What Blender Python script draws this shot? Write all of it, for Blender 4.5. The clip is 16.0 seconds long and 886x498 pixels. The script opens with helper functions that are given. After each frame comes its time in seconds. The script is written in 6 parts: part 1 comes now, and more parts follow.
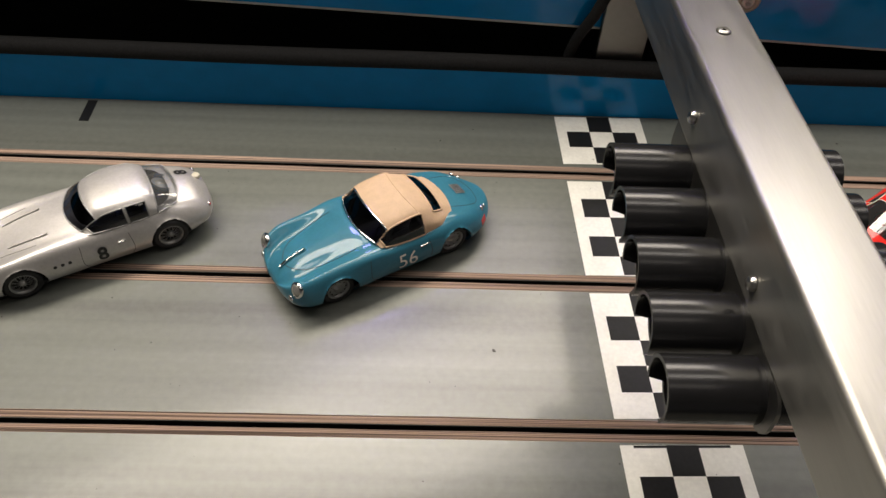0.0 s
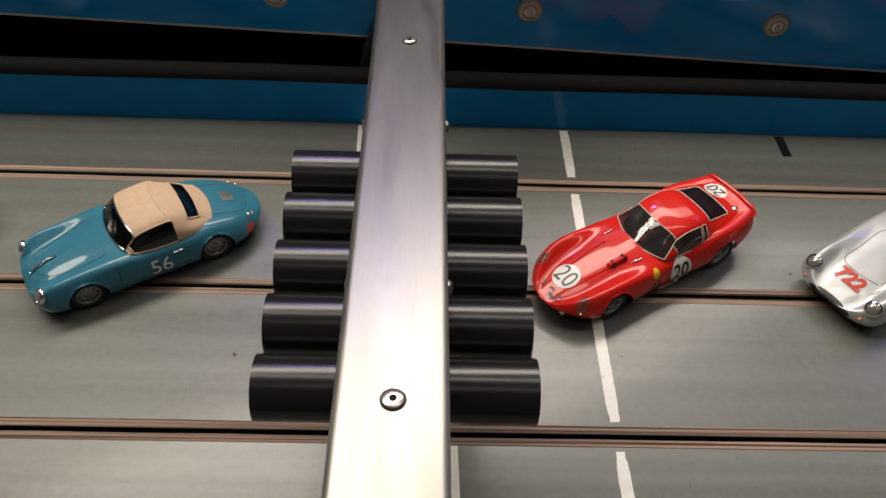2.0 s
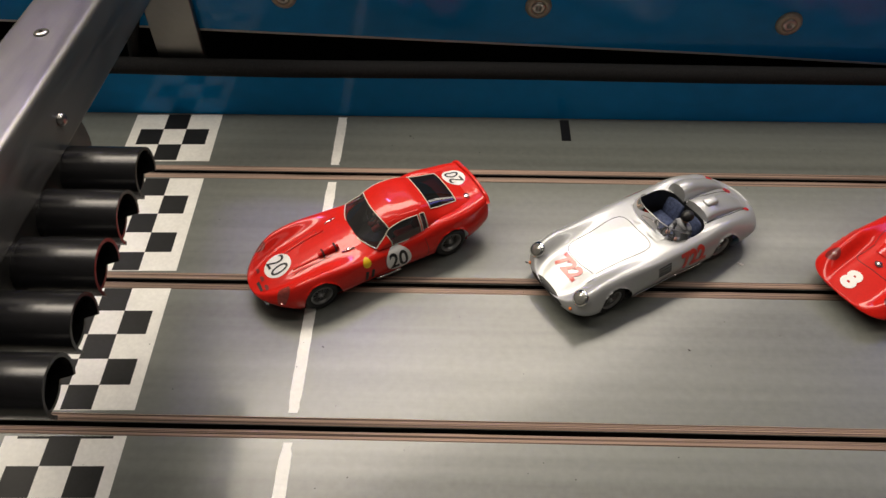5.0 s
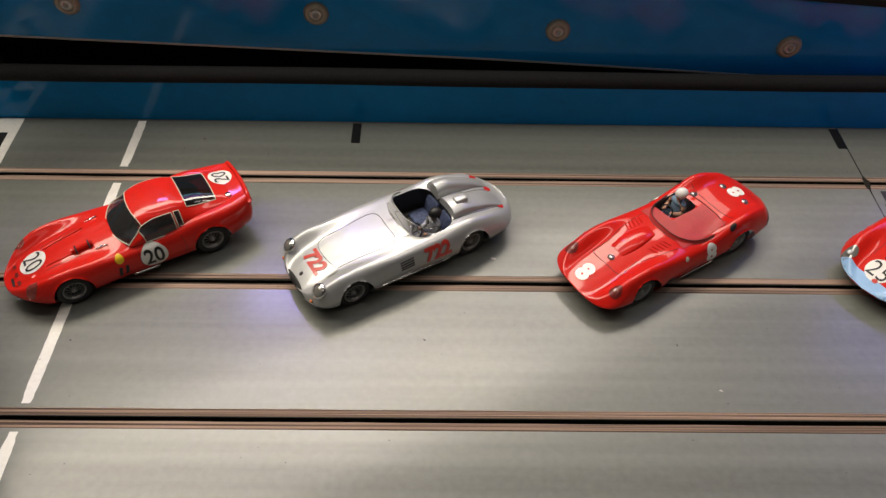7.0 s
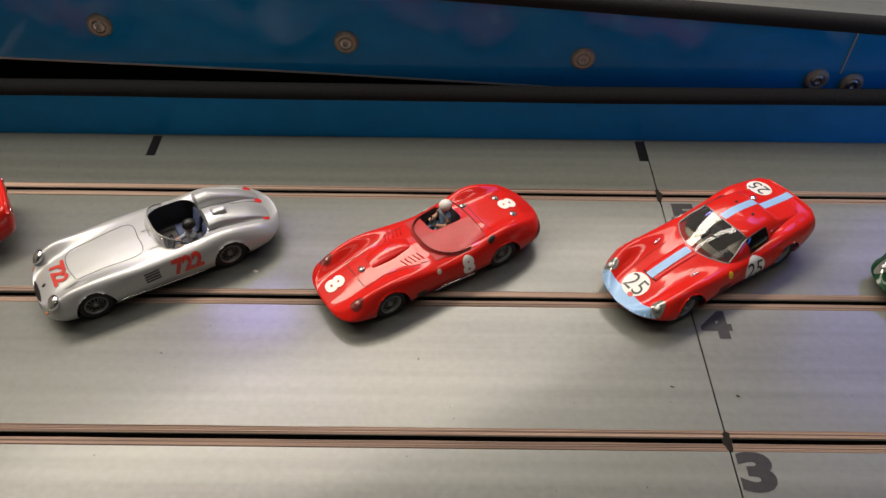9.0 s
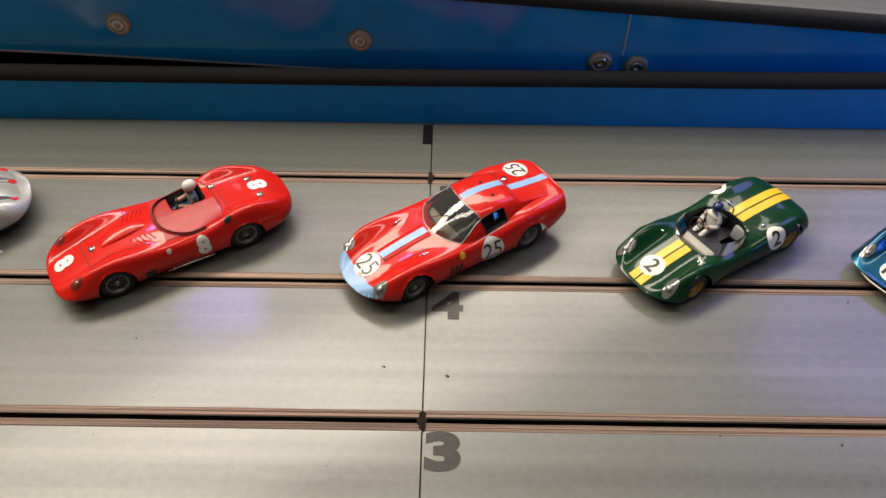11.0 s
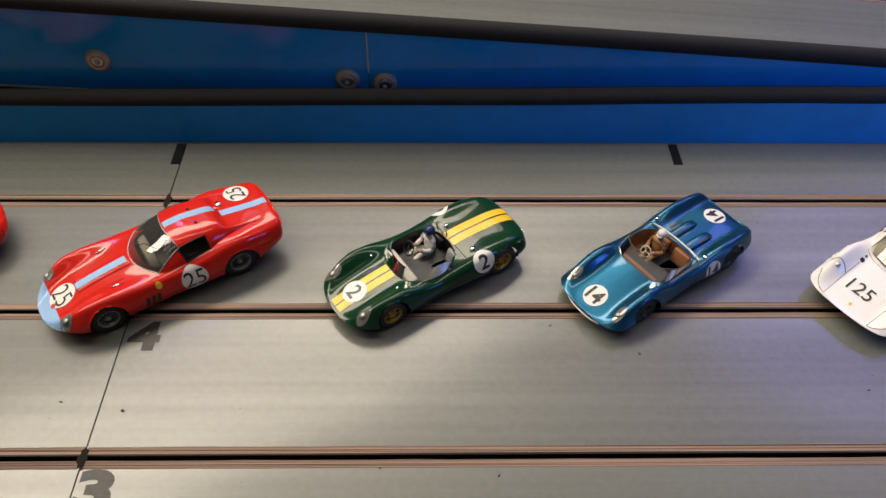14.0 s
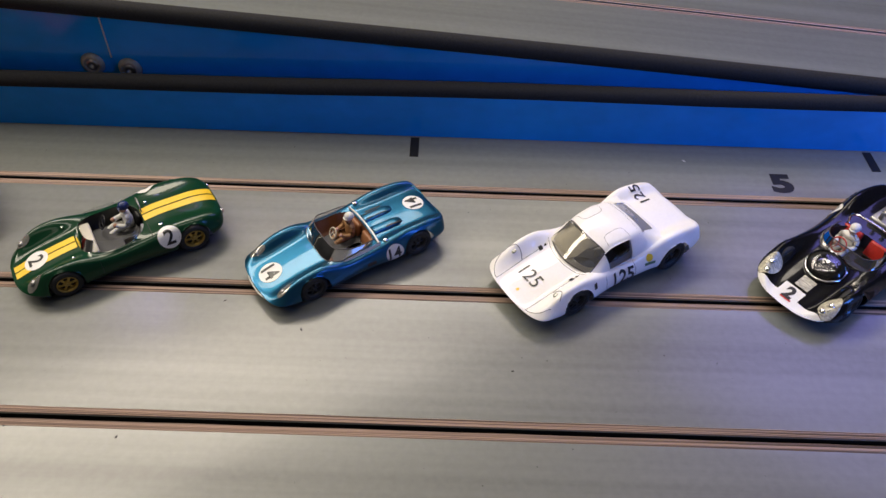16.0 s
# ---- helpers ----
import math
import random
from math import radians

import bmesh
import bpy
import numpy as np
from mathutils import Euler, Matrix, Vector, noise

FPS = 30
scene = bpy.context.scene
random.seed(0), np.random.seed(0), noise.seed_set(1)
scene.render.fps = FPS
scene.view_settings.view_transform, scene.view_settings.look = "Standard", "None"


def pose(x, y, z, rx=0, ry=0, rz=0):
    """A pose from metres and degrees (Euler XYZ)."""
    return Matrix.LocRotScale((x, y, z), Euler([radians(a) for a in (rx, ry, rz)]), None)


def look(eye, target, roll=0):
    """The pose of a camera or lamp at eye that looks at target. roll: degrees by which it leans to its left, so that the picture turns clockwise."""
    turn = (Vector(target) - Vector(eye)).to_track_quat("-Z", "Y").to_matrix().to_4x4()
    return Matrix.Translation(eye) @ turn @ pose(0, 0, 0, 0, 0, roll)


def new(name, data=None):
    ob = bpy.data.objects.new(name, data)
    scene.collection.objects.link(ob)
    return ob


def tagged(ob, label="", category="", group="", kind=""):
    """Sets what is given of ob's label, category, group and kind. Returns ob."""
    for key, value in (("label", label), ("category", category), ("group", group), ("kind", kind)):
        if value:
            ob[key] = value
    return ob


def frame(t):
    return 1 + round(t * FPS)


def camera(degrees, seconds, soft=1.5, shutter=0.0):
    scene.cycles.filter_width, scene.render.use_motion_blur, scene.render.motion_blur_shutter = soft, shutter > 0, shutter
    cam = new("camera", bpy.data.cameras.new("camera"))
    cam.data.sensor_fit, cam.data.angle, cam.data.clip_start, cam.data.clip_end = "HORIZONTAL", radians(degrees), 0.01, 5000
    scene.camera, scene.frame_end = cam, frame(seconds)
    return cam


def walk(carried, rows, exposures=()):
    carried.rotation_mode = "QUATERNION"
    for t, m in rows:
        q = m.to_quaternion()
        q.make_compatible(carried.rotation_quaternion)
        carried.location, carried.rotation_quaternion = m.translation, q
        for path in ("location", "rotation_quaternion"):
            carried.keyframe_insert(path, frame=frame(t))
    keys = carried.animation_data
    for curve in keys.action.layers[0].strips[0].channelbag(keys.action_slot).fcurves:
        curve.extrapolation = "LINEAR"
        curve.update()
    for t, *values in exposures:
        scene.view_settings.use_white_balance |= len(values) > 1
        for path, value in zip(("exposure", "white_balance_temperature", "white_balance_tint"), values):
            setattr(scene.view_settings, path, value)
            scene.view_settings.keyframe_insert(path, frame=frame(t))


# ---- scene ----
cam = camera(59.8, 16.0)

PATH = [
    (0, (0.24, 0.347, 0.303), (0.319, 1.689, -1.179), 4.1),
    (0.5, (0.279, 0.342, 0.31), (0.339, 1.703, -1.154), 3.1),
    (1, (0.31, 0.341, 0.312), (0.377, 1.706, -1.149), 2.9),
    (1.5, (0.338, 0.342, 0.311), (0.427, 1.698, -1.157), 3.8),
    (2, (0.368, 0.34, 0.313), (0.432, 1.698, -1.153), 3.3),
    (2.5, (0.405, 0.332, 0.32), (0.469, 1.699, -1.139), 3.8),
    (3, (0.432, 0.333, 0.32), (0.465, 1.711, -1.129), 2.8),
    (3.2, (0.439, 0.339, 0.321), (0.49, 1.708, -1.136), 2.3),
    (5.3, (0.549, 0.346, 0.316), (0.513, 1.67, -1.182), -0.2),
    (5.5, (0.558, 0.343, 0.319), (0.532, 1.668, -1.179), 0.2),
    (6, (0.585, 0.34, 0.321), (0.592, 1.667, -1.174), 1.4),
    (6.5, (0.611, 0.337, 0.321), (0.634, 1.676, -1.164), 1.6),
    (7, (0.654, 0.33, 0.324), (0.68, 1.677, -1.154), 1.4),
    (7.5, (0.705, 0.32, 0.332), (0.738, 1.671, -1.142), 1.7),
    (8, (0.731, 0.32, 0.338), (0.766, 1.672, -1.135), 2.0),
    (8.2, (0.741, 0.327, 0.334), (0.777, 1.696, -1.122), 1.6),
    (10.3, (0.886, 0.333, 0.309), (0.866, 1.721, -1.13), 0.7),
    (10.5, (0.901, 0.331, 0.308), (0.893, 1.718, -1.133), 0.8),
    (11, (0.934, 0.328, 0.311), (0.928, 1.709, -1.136), 0.6),
    (11.5, (0.971, 0.314, 0.318), (0.963, 1.694, -1.13), 1.1),
    (12, (1.001, 0.303, 0.321), (1.001, 1.694, -1.116), 1.7),
    (12.5, (1.011, 0.313, 0.322), (1.012, 1.705, -1.114), 1.5),
    (13, (1.021, 0.343, 0.328), (1.047, 1.723, -1.119), 1.9),
    (13.5, (1.042, 0.352, 0.325), (1.106, 1.703, -1.149), 1.7),
    (14, (1.083, 0.347, 0.326), (1.116, 1.696, -1.151), 1.0),
    (14.5, (1.122, 0.341, 0.326), (1.172, 1.69, -1.15), 2.2),
    (15, (1.157, 0.338, 0.325), (1.186, 1.695, -1.144), 1.5),
    (15.5, (1.212, 0.334, 0.323), (1.218, 1.703, -1.136), 0.9),
    (16, (1.262, 0.323, 0.321), (1.266, 1.715, -1.115), 2.0),
]
walk(cam, [(t, look(eye, target, roll)) for t, eye, target, roll in PATH], exposures=[(0, 0.28, 6500, 14), (1.5, 0.08, 6500, 14), (2, -0.1, 6500, 14), (3, -0.29, 6500, 14), (5.5, 0.06, 6600, 14), (8, 0.08, 6600, 14), (11, 0.37, 6800, 14), (12.5, 0.38, 6900, 14), (13.5, 0.32, 6900, 14), (14, 0.16, 6900, 14), (14.5, 0.28, 6900, 14), (15, 0.3, 6850, 14), (16, 0.17, 6700, 14)])

# ---- world and lights ----
world = bpy.data.worlds.new("room_light")
scene.world = world
world.use_nodes = True
world.node_tree.nodes["Background"].inputs[0].default_value = (1.0, 0.97, 0.92, 1)
world.node_tree.nodes["Background"].inputs[1].default_value = 0.045


def area_lamp(name, eye, target, sx, sy, watts, colour, spread=180):
    d = bpy.data.lights.new(name, "AREA")
    d.shape, d.size, d.size_y, d.energy, d.color = "RECTANGLE", sx, sy, watts, colour
    d.spread = radians(spread)
    ob = new(name, d)
    ob.matrix_world = look(eye, target)
    return ob


area_lamp("ceiling_strip_lamp", (-0.28, 1.3, 1.85), (0.1, 0.6, 0), 2.6, 0.45, 50, (1.0, 0.92, 0.75))
# Unseen fill added overhead to brighten car roofs and the bed by the wall
area_lamp("overhead_lamp", (0.65, 0.72, 2.05), (0.65, 0.72, 0), 3.2, 0.2, 15, (1.0, 0.94, 0.82))
# Three dimming fills, added to soften the end of the strip's reflection
for x, y, size, watts in ((1.04, 2.02, 0.4, 6.6), (1.39, 2.21, 0.4, 4.6), (1.79, 2.43, 0.5, 3.2)):
    area_lamp("far_strip_lamp", (x, y, 1.85), (x + 0.38, y - 0.7, 0), size, 0.45, watts, (1.0, 0.93, 0.8))
# Unseen fill added on the near side for the blue panels and car flanks
area_lamp("near_ceiling_lamp", (0.85, -0.35, 1.9), (0.85, 0.7, 0), 1.8, 0.3, 1.8, (1.0, 0.93, 0.8))
area_lamp("violet_spot_lamp", (0.08, 2.2, 2.0), (0.4, 0.6, 0), 0.3, 0.16, 0.21, (0.38, 0.32, 1.0), 34)
area_lamp("cyan_spot_lamp", (0.6, 2.92, 2.0), (0.4, 0.6, 0), 0.8, 0.12, 0.55, (0.3, 0.75, 1.0))
area_lamp("magenta_spot_lamp", (0.6, 2.66, 2.0), (0.4, 0.6, 0), 0.8, 0.12, 0.55, (0.7, 0.3, 1.0))
area_lamp("blue_violet_lamp", (2.6, 1.9, 1.7), (1.72, 0.7, 0), 1.0, 0.8, 1.15, (0.3, 0.28, 1.0), 52)
area_lamp("blue_side_lamp", (2.15, 0.1, 0.5), (1.68, 0.74, 0.07), 0.3, 0.3, 0.85, (0.08, 0.25, 1.0), 56)


# ---- materials ----
def material(name, colour=(0.5, 0.5, 0.5), rough=0.5, metal=0.0, coat=0.0, spec=0.5):
    m = bpy.data.materials.new(name)
    m.use_nodes = True
    b = m.node_tree.nodes["Principled BSDF"]
    b.inputs["Base Color"].default_value = (*colour, 1)
    b.inputs["Roughness"].default_value = rough
    b.inputs["Metallic"].default_value = metal
    b.inputs["Coat Weight"].default_value = coat
    b.inputs["Coat Roughness"].default_value = 0.04
    b.inputs["Specular IOR Level"].default_value = spec
    return m


def grain(m, scale=(60, 60, 60), amount=0.25, detail=4, bump=0.0, rough=0.0):
    """Two scales of variation in colour, roughness and relief, in object space."""
    nt = m.node_tree
    b = nt.nodes["Principled BSDF"]
    co = nt.nodes.new("ShaderNodeTexCoord")
    mp = nt.nodes.new("ShaderNodeMapping")
    mp.inputs["Scale"].default_value = scale
    n1, n2 = nt.nodes.new("ShaderNodeTexNoise"), nt.nodes.new("ShaderNodeTexNoise")
    n1.inputs["Scale"].default_value, n2.inputs["Scale"].default_value = 1.0, 7.0
    n1.inputs["Detail"].default_value = n2.inputs["Detail"].default_value = detail
    nt.links.new(co.outputs["Object"], mp.inputs[0])
    add = nt.nodes.new("ShaderNodeMath")
    add.operation = "ADD"
    for i, n in enumerate((n1, n2)):
        nt.links.new(mp.outputs[0], n.inputs["Vector"])
        nt.links.new(n.outputs["Fac"], add.inputs[i])
    c = np.array(b.inputs["Base Color"].default_value[:3])
    rng = nt.nodes.new("ShaderNodeMapRange")
    rng.inputs[1].default_value, rng.inputs[2].default_value = 0.7, 1.3
    nt.links.new(add.outputs[0], rng.inputs[0])
    mix = nt.nodes.new("ShaderNodeMix")
    mix.data_type = "RGBA"
    mix.inputs[6].default_value = (*(c * (1 - amount)), 1)
    mix.inputs[7].default_value = (*np.minimum(c * (1 + amount), 1), 1)
    nt.links.new(rng.outputs[0], mix.inputs[0])
    nt.links.new(mix.outputs[2], b.inputs["Base Color"])
    if bump:
        bp = nt.nodes.new("ShaderNodeBump")
        bp.inputs["Strength"].default_value, bp.inputs["Distance"].default_value = bump, 0.0005
        nt.links.new(n2.outputs["Fac"], bp.inputs["Height"])
        nt.links.new(bp.outputs[0], b.inputs["Normal"])
    if rough:
        r0 = b.inputs["Roughness"].default_value
        rr = nt.nodes.new("ShaderNodeMapRange")
        rr.inputs[1].default_value, rr.inputs[2].default_value = 0.7, 1.3
        rr.inputs[3].default_value, rr.inputs[4].default_value = max(r0 - rough, 0.02), r0 + rough
        nt.links.new(add.outputs[0], rr.inputs[0])
        nt.links.new(rr.outputs[0], b.inputs["Roughness"])
    return m


def clear_glass(name, tint=(0.8, 0.85, 0.9), rough=0.02, gloss=1.0, haze=0.0, wave=0.0):
    """Thin clear plastic; wave gives it the ripples of a moulded pane."""
    m = bpy.data.materials.new(name)
    m.use_nodes = True
    nt = m.node_tree
    out = nt.nodes["Material Output"]
    nt.nodes.remove(nt.nodes["Principled BSDF"])
    tr, gl = nt.nodes.new("ShaderNodeBsdfTransparent"), nt.nodes.new("ShaderNodeBsdfGlossy")
    tr.inputs[0].default_value = (*tint, 1)
    gl.inputs["Roughness"].default_value = rough
    gl.inputs[0].default_value = (gloss, gloss, gloss, 1)
    fr, mx = nt.nodes.new("ShaderNodeFresnel"), nt.nodes.new("ShaderNodeMixShader")
    fr.inputs[0].default_value = 1.75
    # diffuse white share: frosted plastic, and pale reflections put into the pane
    df, hz = nt.nodes.new("ShaderNodeBsdfDiffuse"), nt.nodes.new("ShaderNodeMixShader")
    df.inputs[0].default_value = (0.75, 0.75, 0.75, 1)
    hz.inputs[0].default_value = haze
    nt.links.new(tr.outputs[0], hz.inputs[1])
    nt.links.new(df.outputs[0], hz.inputs[2])
    nt.links.new(fr.outputs[0], mx.inputs[0])
    nt.links.new(hz.outputs[0], mx.inputs[1])
    nt.links.new(gl.outputs[0], mx.inputs[2])
    nt.links.new(mx.outputs[0], out.inputs[0])
    if wave:
        co, no, bu = (nt.nodes.new(k) for k in ("ShaderNodeTexCoord", "ShaderNodeTexNoise", "ShaderNodeBump"))
        no.inputs["Scale"].default_value, no.inputs["Detail"].default_value = 75, 0.0
        bu.inputs["Strength"].default_value, bu.inputs["Distance"].default_value = wave, 0.002
        nt.links.new(co.outputs["Object"], no.inputs["Vector"])
        nt.links.new(no.outputs[0], bu.inputs["Height"])
        nt.links.new(bu.outputs[0], gl.inputs["Normal"])
    return m


def track_paint():
    """Satin grey-green paint with long wear bands beside the slots, banded sheen put into their colour."""
    m = material("track_paint", (0.2, 0.215, 0.195), 0.36, coat=0.27)
    m.node_tree.nodes["Principled BSDF"].inputs["Coat Roughness"].default_value = 0.12
    nt = m.node_tree
    b = nt.nodes["Principled BSDF"]
    co = nt.nodes.new("ShaderNodeTexCoord")
    layers = []
    for scale, detail in (((0.3, 34, 1), 3), ((2.5, 150, 1), 4), ((260, 260, 260), 5), ((6, 14, 6), 4)):
        mp = nt.nodes.new("ShaderNodeMapping")
        mp.inputs["Scale"].default_value = scale
        n = nt.nodes.new("ShaderNodeTexNoise")
        n.inputs["Scale"].default_value, n.inputs["Detail"].default_value = 1.0, detail
        nt.links.new(co.outputs["Object"], mp.inputs[0])
        nt.links.new(mp.outputs[0], n.inputs["Vector"])
        layers.append(n.outputs["Fac"])

    def weighted(pairs):
        last = None
        for sock, wgt in pairs:
            k = nt.nodes.new("ShaderNodeMath")
            k.operation = "MULTIPLY_ADD"
            nt.links.new(sock, k.inputs[0])
            k.inputs[1].default_value = wgt
            if last is None:
                k.inputs[2].default_value = 0.0
            else:
                nt.links.new(last, k.inputs[2])
            last = k.outputs[0]
        return last
    v = weighted(((layers[0], 0.52), (layers[1], 0.2), (layers[2], 0.14), (layers[3], 0.14)))
    ramp = nt.nodes.new("ShaderNodeValToRGB")
    ramp.color_ramp.elements[0].position, ramp.color_ramp.elements[1].position = 0.36, 0.62
    ramp.color_ramp.elements[0].color = (0.088, 0.093, 0.084, 1)
    ramp.color_ramp.elements[1].color = (0.178, 0.19, 0.172, 1)
    nt.links.new(v, ramp.inputs[0])
    nt.links.new(ramp.outputs[0], b.inputs["Base Color"])
    rr = nt.nodes.new("ShaderNodeMapRange")
    rr.inputs[1].default_value, rr.inputs[2].default_value = 0.35, 0.65
    rr.inputs[3].default_value, rr.inputs[4].default_value = 0.44, 0.28
    nt.links.new(weighted(((layers[0], 0.5), (layers[1], 0.1), (layers[3], 0.4))), rr.inputs[0])
    nt.links.new(rr.outputs[0], b.inputs["Roughness"])
    return m


def braid_copper():
    m = material("braid_copper", (0.3, 0.2, 0.15), 0.5, 0.3)
    nt = m.node_tree
    b = nt.nodes["Principled BSDF"]
    co = nt.nodes.new("ShaderNodeTexCoord")
    mp = nt.nodes.new("ShaderNodeMapping")
    mp.inputs["Scale"].default_value = (3, 1500, 1)
    n = nt.nodes.new("ShaderNodeTexNoise")
    n.inputs["Scale"].default_value, n.inputs["Detail"].default_value = 1.0, 2
    ramp = nt.nodes.new("ShaderNodeValToRGB")
    ramp.color_ramp.elements[0].position, ramp.color_ramp.elements[1].position = 0.36, 0.6
    ramp.color_ramp.elements[0].color = (0.06, 0.04, 0.03, 1)
    ramp.color_ramp.elements[1].color = (0.46, 0.325, 0.255, 1)
    bp = nt.nodes.new("ShaderNodeBump")
    bp.inputs["Strength"].default_value, bp.inputs["Distance"].default_value = 0.3, 0.0002
    nt.links.new(co.outputs["Object"], mp.inputs[0])
    nt.links.new(mp.outputs[0], n.inputs["Vector"])
    nt.links.new(n.outputs["Fac"], ramp.inputs[0])
    nt.links.new(ramp.outputs[0], b.inputs["Base Color"])
    nt.links.new(n.outputs["Fac"], bp.inputs["Height"])
    nt.links.new(bp.outputs[0], b.inputs["Normal"])
    return m


TRACK = track_paint()
BRAID = braid_copper()
SLOT_DARK = grain(material("slot_dark", (0.016, 0.014, 0.012), 0.8, spec=0.1), (200, 200, 200), 0.3)
BLUE_PANEL = grain(material("blue_panel", (0.002, 0.25, 0.62), 0.12, spec=0.25), (9, 9, 14), 0.1, rough=0.05)
PANEL_EDGE = material("panel_edge", (0.5, 0.5, 0.48), 0.6)
BLACK_FOAM = grain(material("black_foam", (0.02, 0.02, 0.021), 0.8, spec=0.2), (900, 900, 900), 0.35, bump=0.25)
ALU = grain(material("brushed_aluminium", (0.245, 0.24, 0.23), 0.375, 1.0), (40, 12, 40), 0.06, bump=0.003, rough=0.05)


def brushed_beam():
    """Aluminium brushed lengthwise, with faint scuffs: its shine spreads across the bar."""
    m = grain(material("beam_aluminium", (0.315, 0.308, 0.285), 0.42, 1.0), (160, 14, 160), 0.07, bump=0.004, rough=0.06)
    b = m.node_tree.nodes["Principled BSDF"]
    b.inputs["Anisotropic"].default_value = 0.62
    tangent = m.node_tree.nodes.new("ShaderNodeTangent")
    tangent.direction_type, tangent.uv_map = "UV_MAP", "along"
    m.node_tree.links.new(tangent.outputs[0], b.inputs["Tangent"])
    return m


BEAM_ALU = brushed_beam()
STEEL = grain(material("screw_steel", (0.55, 0.53, 0.5), 0.3, 1.0), (600, 600, 600), 0.15)
BRONZE = grain(material("washer_metal", (0.42, 0.37, 0.29), 0.42, 0.35), (500, 500, 500), 0.2)
BLACK_PLASTIC = grain(material("black_plastic", (0.011, 0.011, 0.012), 0.24), (60, 60, 60), 0.15)
BLACK_TRIM_DULL = grain(material("dull_black", (0.006, 0.006, 0.006), 0.7), (200, 200, 200), 0.3)
WHITE_VINYL = grain(material("white_vinyl", (0.82, 0.81, 0.77), 0.35), (70, 70, 70), 0.08, rough=0.06)
BLACK_VINYL = grain(material("black_vinyl", (0.01, 0.01, 0.011), 0.45, spec=0.2), (80, 80, 80), 0.3, rough=0.06)
# Near-black for the shaded gap under the ramp, also on unseen floor and legs
DARK_VOID = grain(material("dark_timber", (0.03, 0.028, 0.026), 0.8), (20, 60, 60), 0.3)
WALL_PAINT = grain(material("room_wall_paint", (0.24, 0.25, 0.27), 0.8), (3, 3, 3), 0.1)


# ---- builders ----
def part(name, bm, mat, parent=None, label="", smooth=False):
    me = bpy.data.meshes.new(name)
    bm.normal_update()
    bm.to_mesh(me)
    bm.free()
    for m in (mat if isinstance(mat, (list, tuple)) else [mat]):
        me.materials.append(m)
    if smooth:
        me.polygons.foreach_set("use_smooth", [True] * len(me.polygons))
    ob = new(name, me)
    if parent:
        ob.parent = parent
    if label:
        ob["label"] = label
    return ob


def box(bm, x0, x1, y0, y1, z0, z1, bevel=0.0):
    r = bmesh.ops.create_cube(bm, size=1, matrix=Matrix.LocRotScale(((x0 + x1) / 2, (y0 + y1) / 2, (z0 + z1) / 2), None, (x1 - x0, y1 - y0, z1 - z0)))
    if bevel:
        es = list({e for v in r["verts"] for e in v.link_edges})
        bmesh.ops.bevel(bm, geom=es, offset=bevel, segments=2, affect="EDGES", profile=0.5)
    return bm


def box_bm(*a, bevel=0.0):
    return box(bmesh.new(), *a, bevel=bevel)


def grid_bm(rows, closed=False, bm=None, keep=None, flip=False):
    """Quads between rows of points, all of one length."""
    bm = bm or bmesh.new()
    vs = [[bm.verts.new(p) for p in r] for r in rows]
    n = len(rows[0])
    for i in range(len(rows) - 1):
        for j in range(n if closed else n - 1):
            k = (j + 1) % n
            if keep is None or keep(i, j):
                q = (vs[i][j], vs[i][k], vs[i + 1][k], vs[i + 1][j])
                bm.faces.new(q[::-1] if flip else q)
    return bm


def lathe_bm(profile, n=24, matrix=None, bm=None):
    """Profile of (radius, height) turned round z."""
    m = matrix or Matrix()
    rows = [[m @ Vector((r * math.cos(a), r * math.sin(a), h)) for a in [2 * math.pi * k / n for k in range(n)]] for r, h in profile]
    return grid_bm(rows, True, bm)


def tube_bm(points, r, n=8, bm=None, closed=False, caps=True):
    """A round bar along a polyline."""
    bm = bm or bmesh.new()
    pts = [Vector(p) for p in points]
    rows = []
    for i, p in enumerate(pts):
        a = pts[i - 1] if (i or closed) else p
        b = pts[(i + 1) % len(pts)] if (i < len(pts) - 1 or closed) else p
        d = (b - a).normalized()
        up = Vector((0, 0, 1)) if abs(d.z) < 0.9 else Vector((1, 0, 0))
        s = d.cross(up).normalized()
        u = s.cross(d)
        rows.append([p + r * (math.cos(q) * s + math.sin(q) * u) for q in [2 * math.pi * k / n for k in range(n)]])
    if closed:
        rows.append(rows[0])
    grid_bm(rows, True, bm)
    if caps and not closed:
        bm.verts.ensure_lookup_table()
        m = len(bm.verts)
        t = len(rows) * n
        bm.faces.new([bm.verts[m - t + k] for k in range(n)])
        bm.faces.new([bm.verts[m - 1 - k] for k in range(n)])
    return bm


def text_bm(string, height, bold=0.0):
    """Letters as a flat mesh round the origin, of that height."""
    cu = bpy.data.curves.new("letters", "FONT")
    cu.body, cu.size, cu.align_x, cu.offset, cu.resolution_u = string, 1.0, "CENTER", bold, 4
    ob = bpy.data.objects.new("letters", cu)
    scene.collection.objects.link(ob)
    me = bpy.data.meshes.new_from_object(ob.evaluated_get(bpy.context.evaluated_depsgraph_get()))
    bpy.data.objects.remove(ob)
    bm = bmesh.new()
    bm.from_mesh(me)
    bpy.data.meshes.remove(me)
    bpy.data.curves.remove(cu)
    xs, ys = [v.co.x for v in bm.verts], [v.co.y for v in bm.verts]
    k = height / (max(ys) - min(ys))
    for v in bm.verts:
        v.co = ((v.co.x - (max(xs) + min(xs)) / 2) * k, (v.co.y - (max(ys) + min(ys)) / 2) * k, 0)
    return bm


# ---- the track ----
WALL_Y, PANEL_Y, SEAM_X = 0.7394, 0.7545, 0.9245
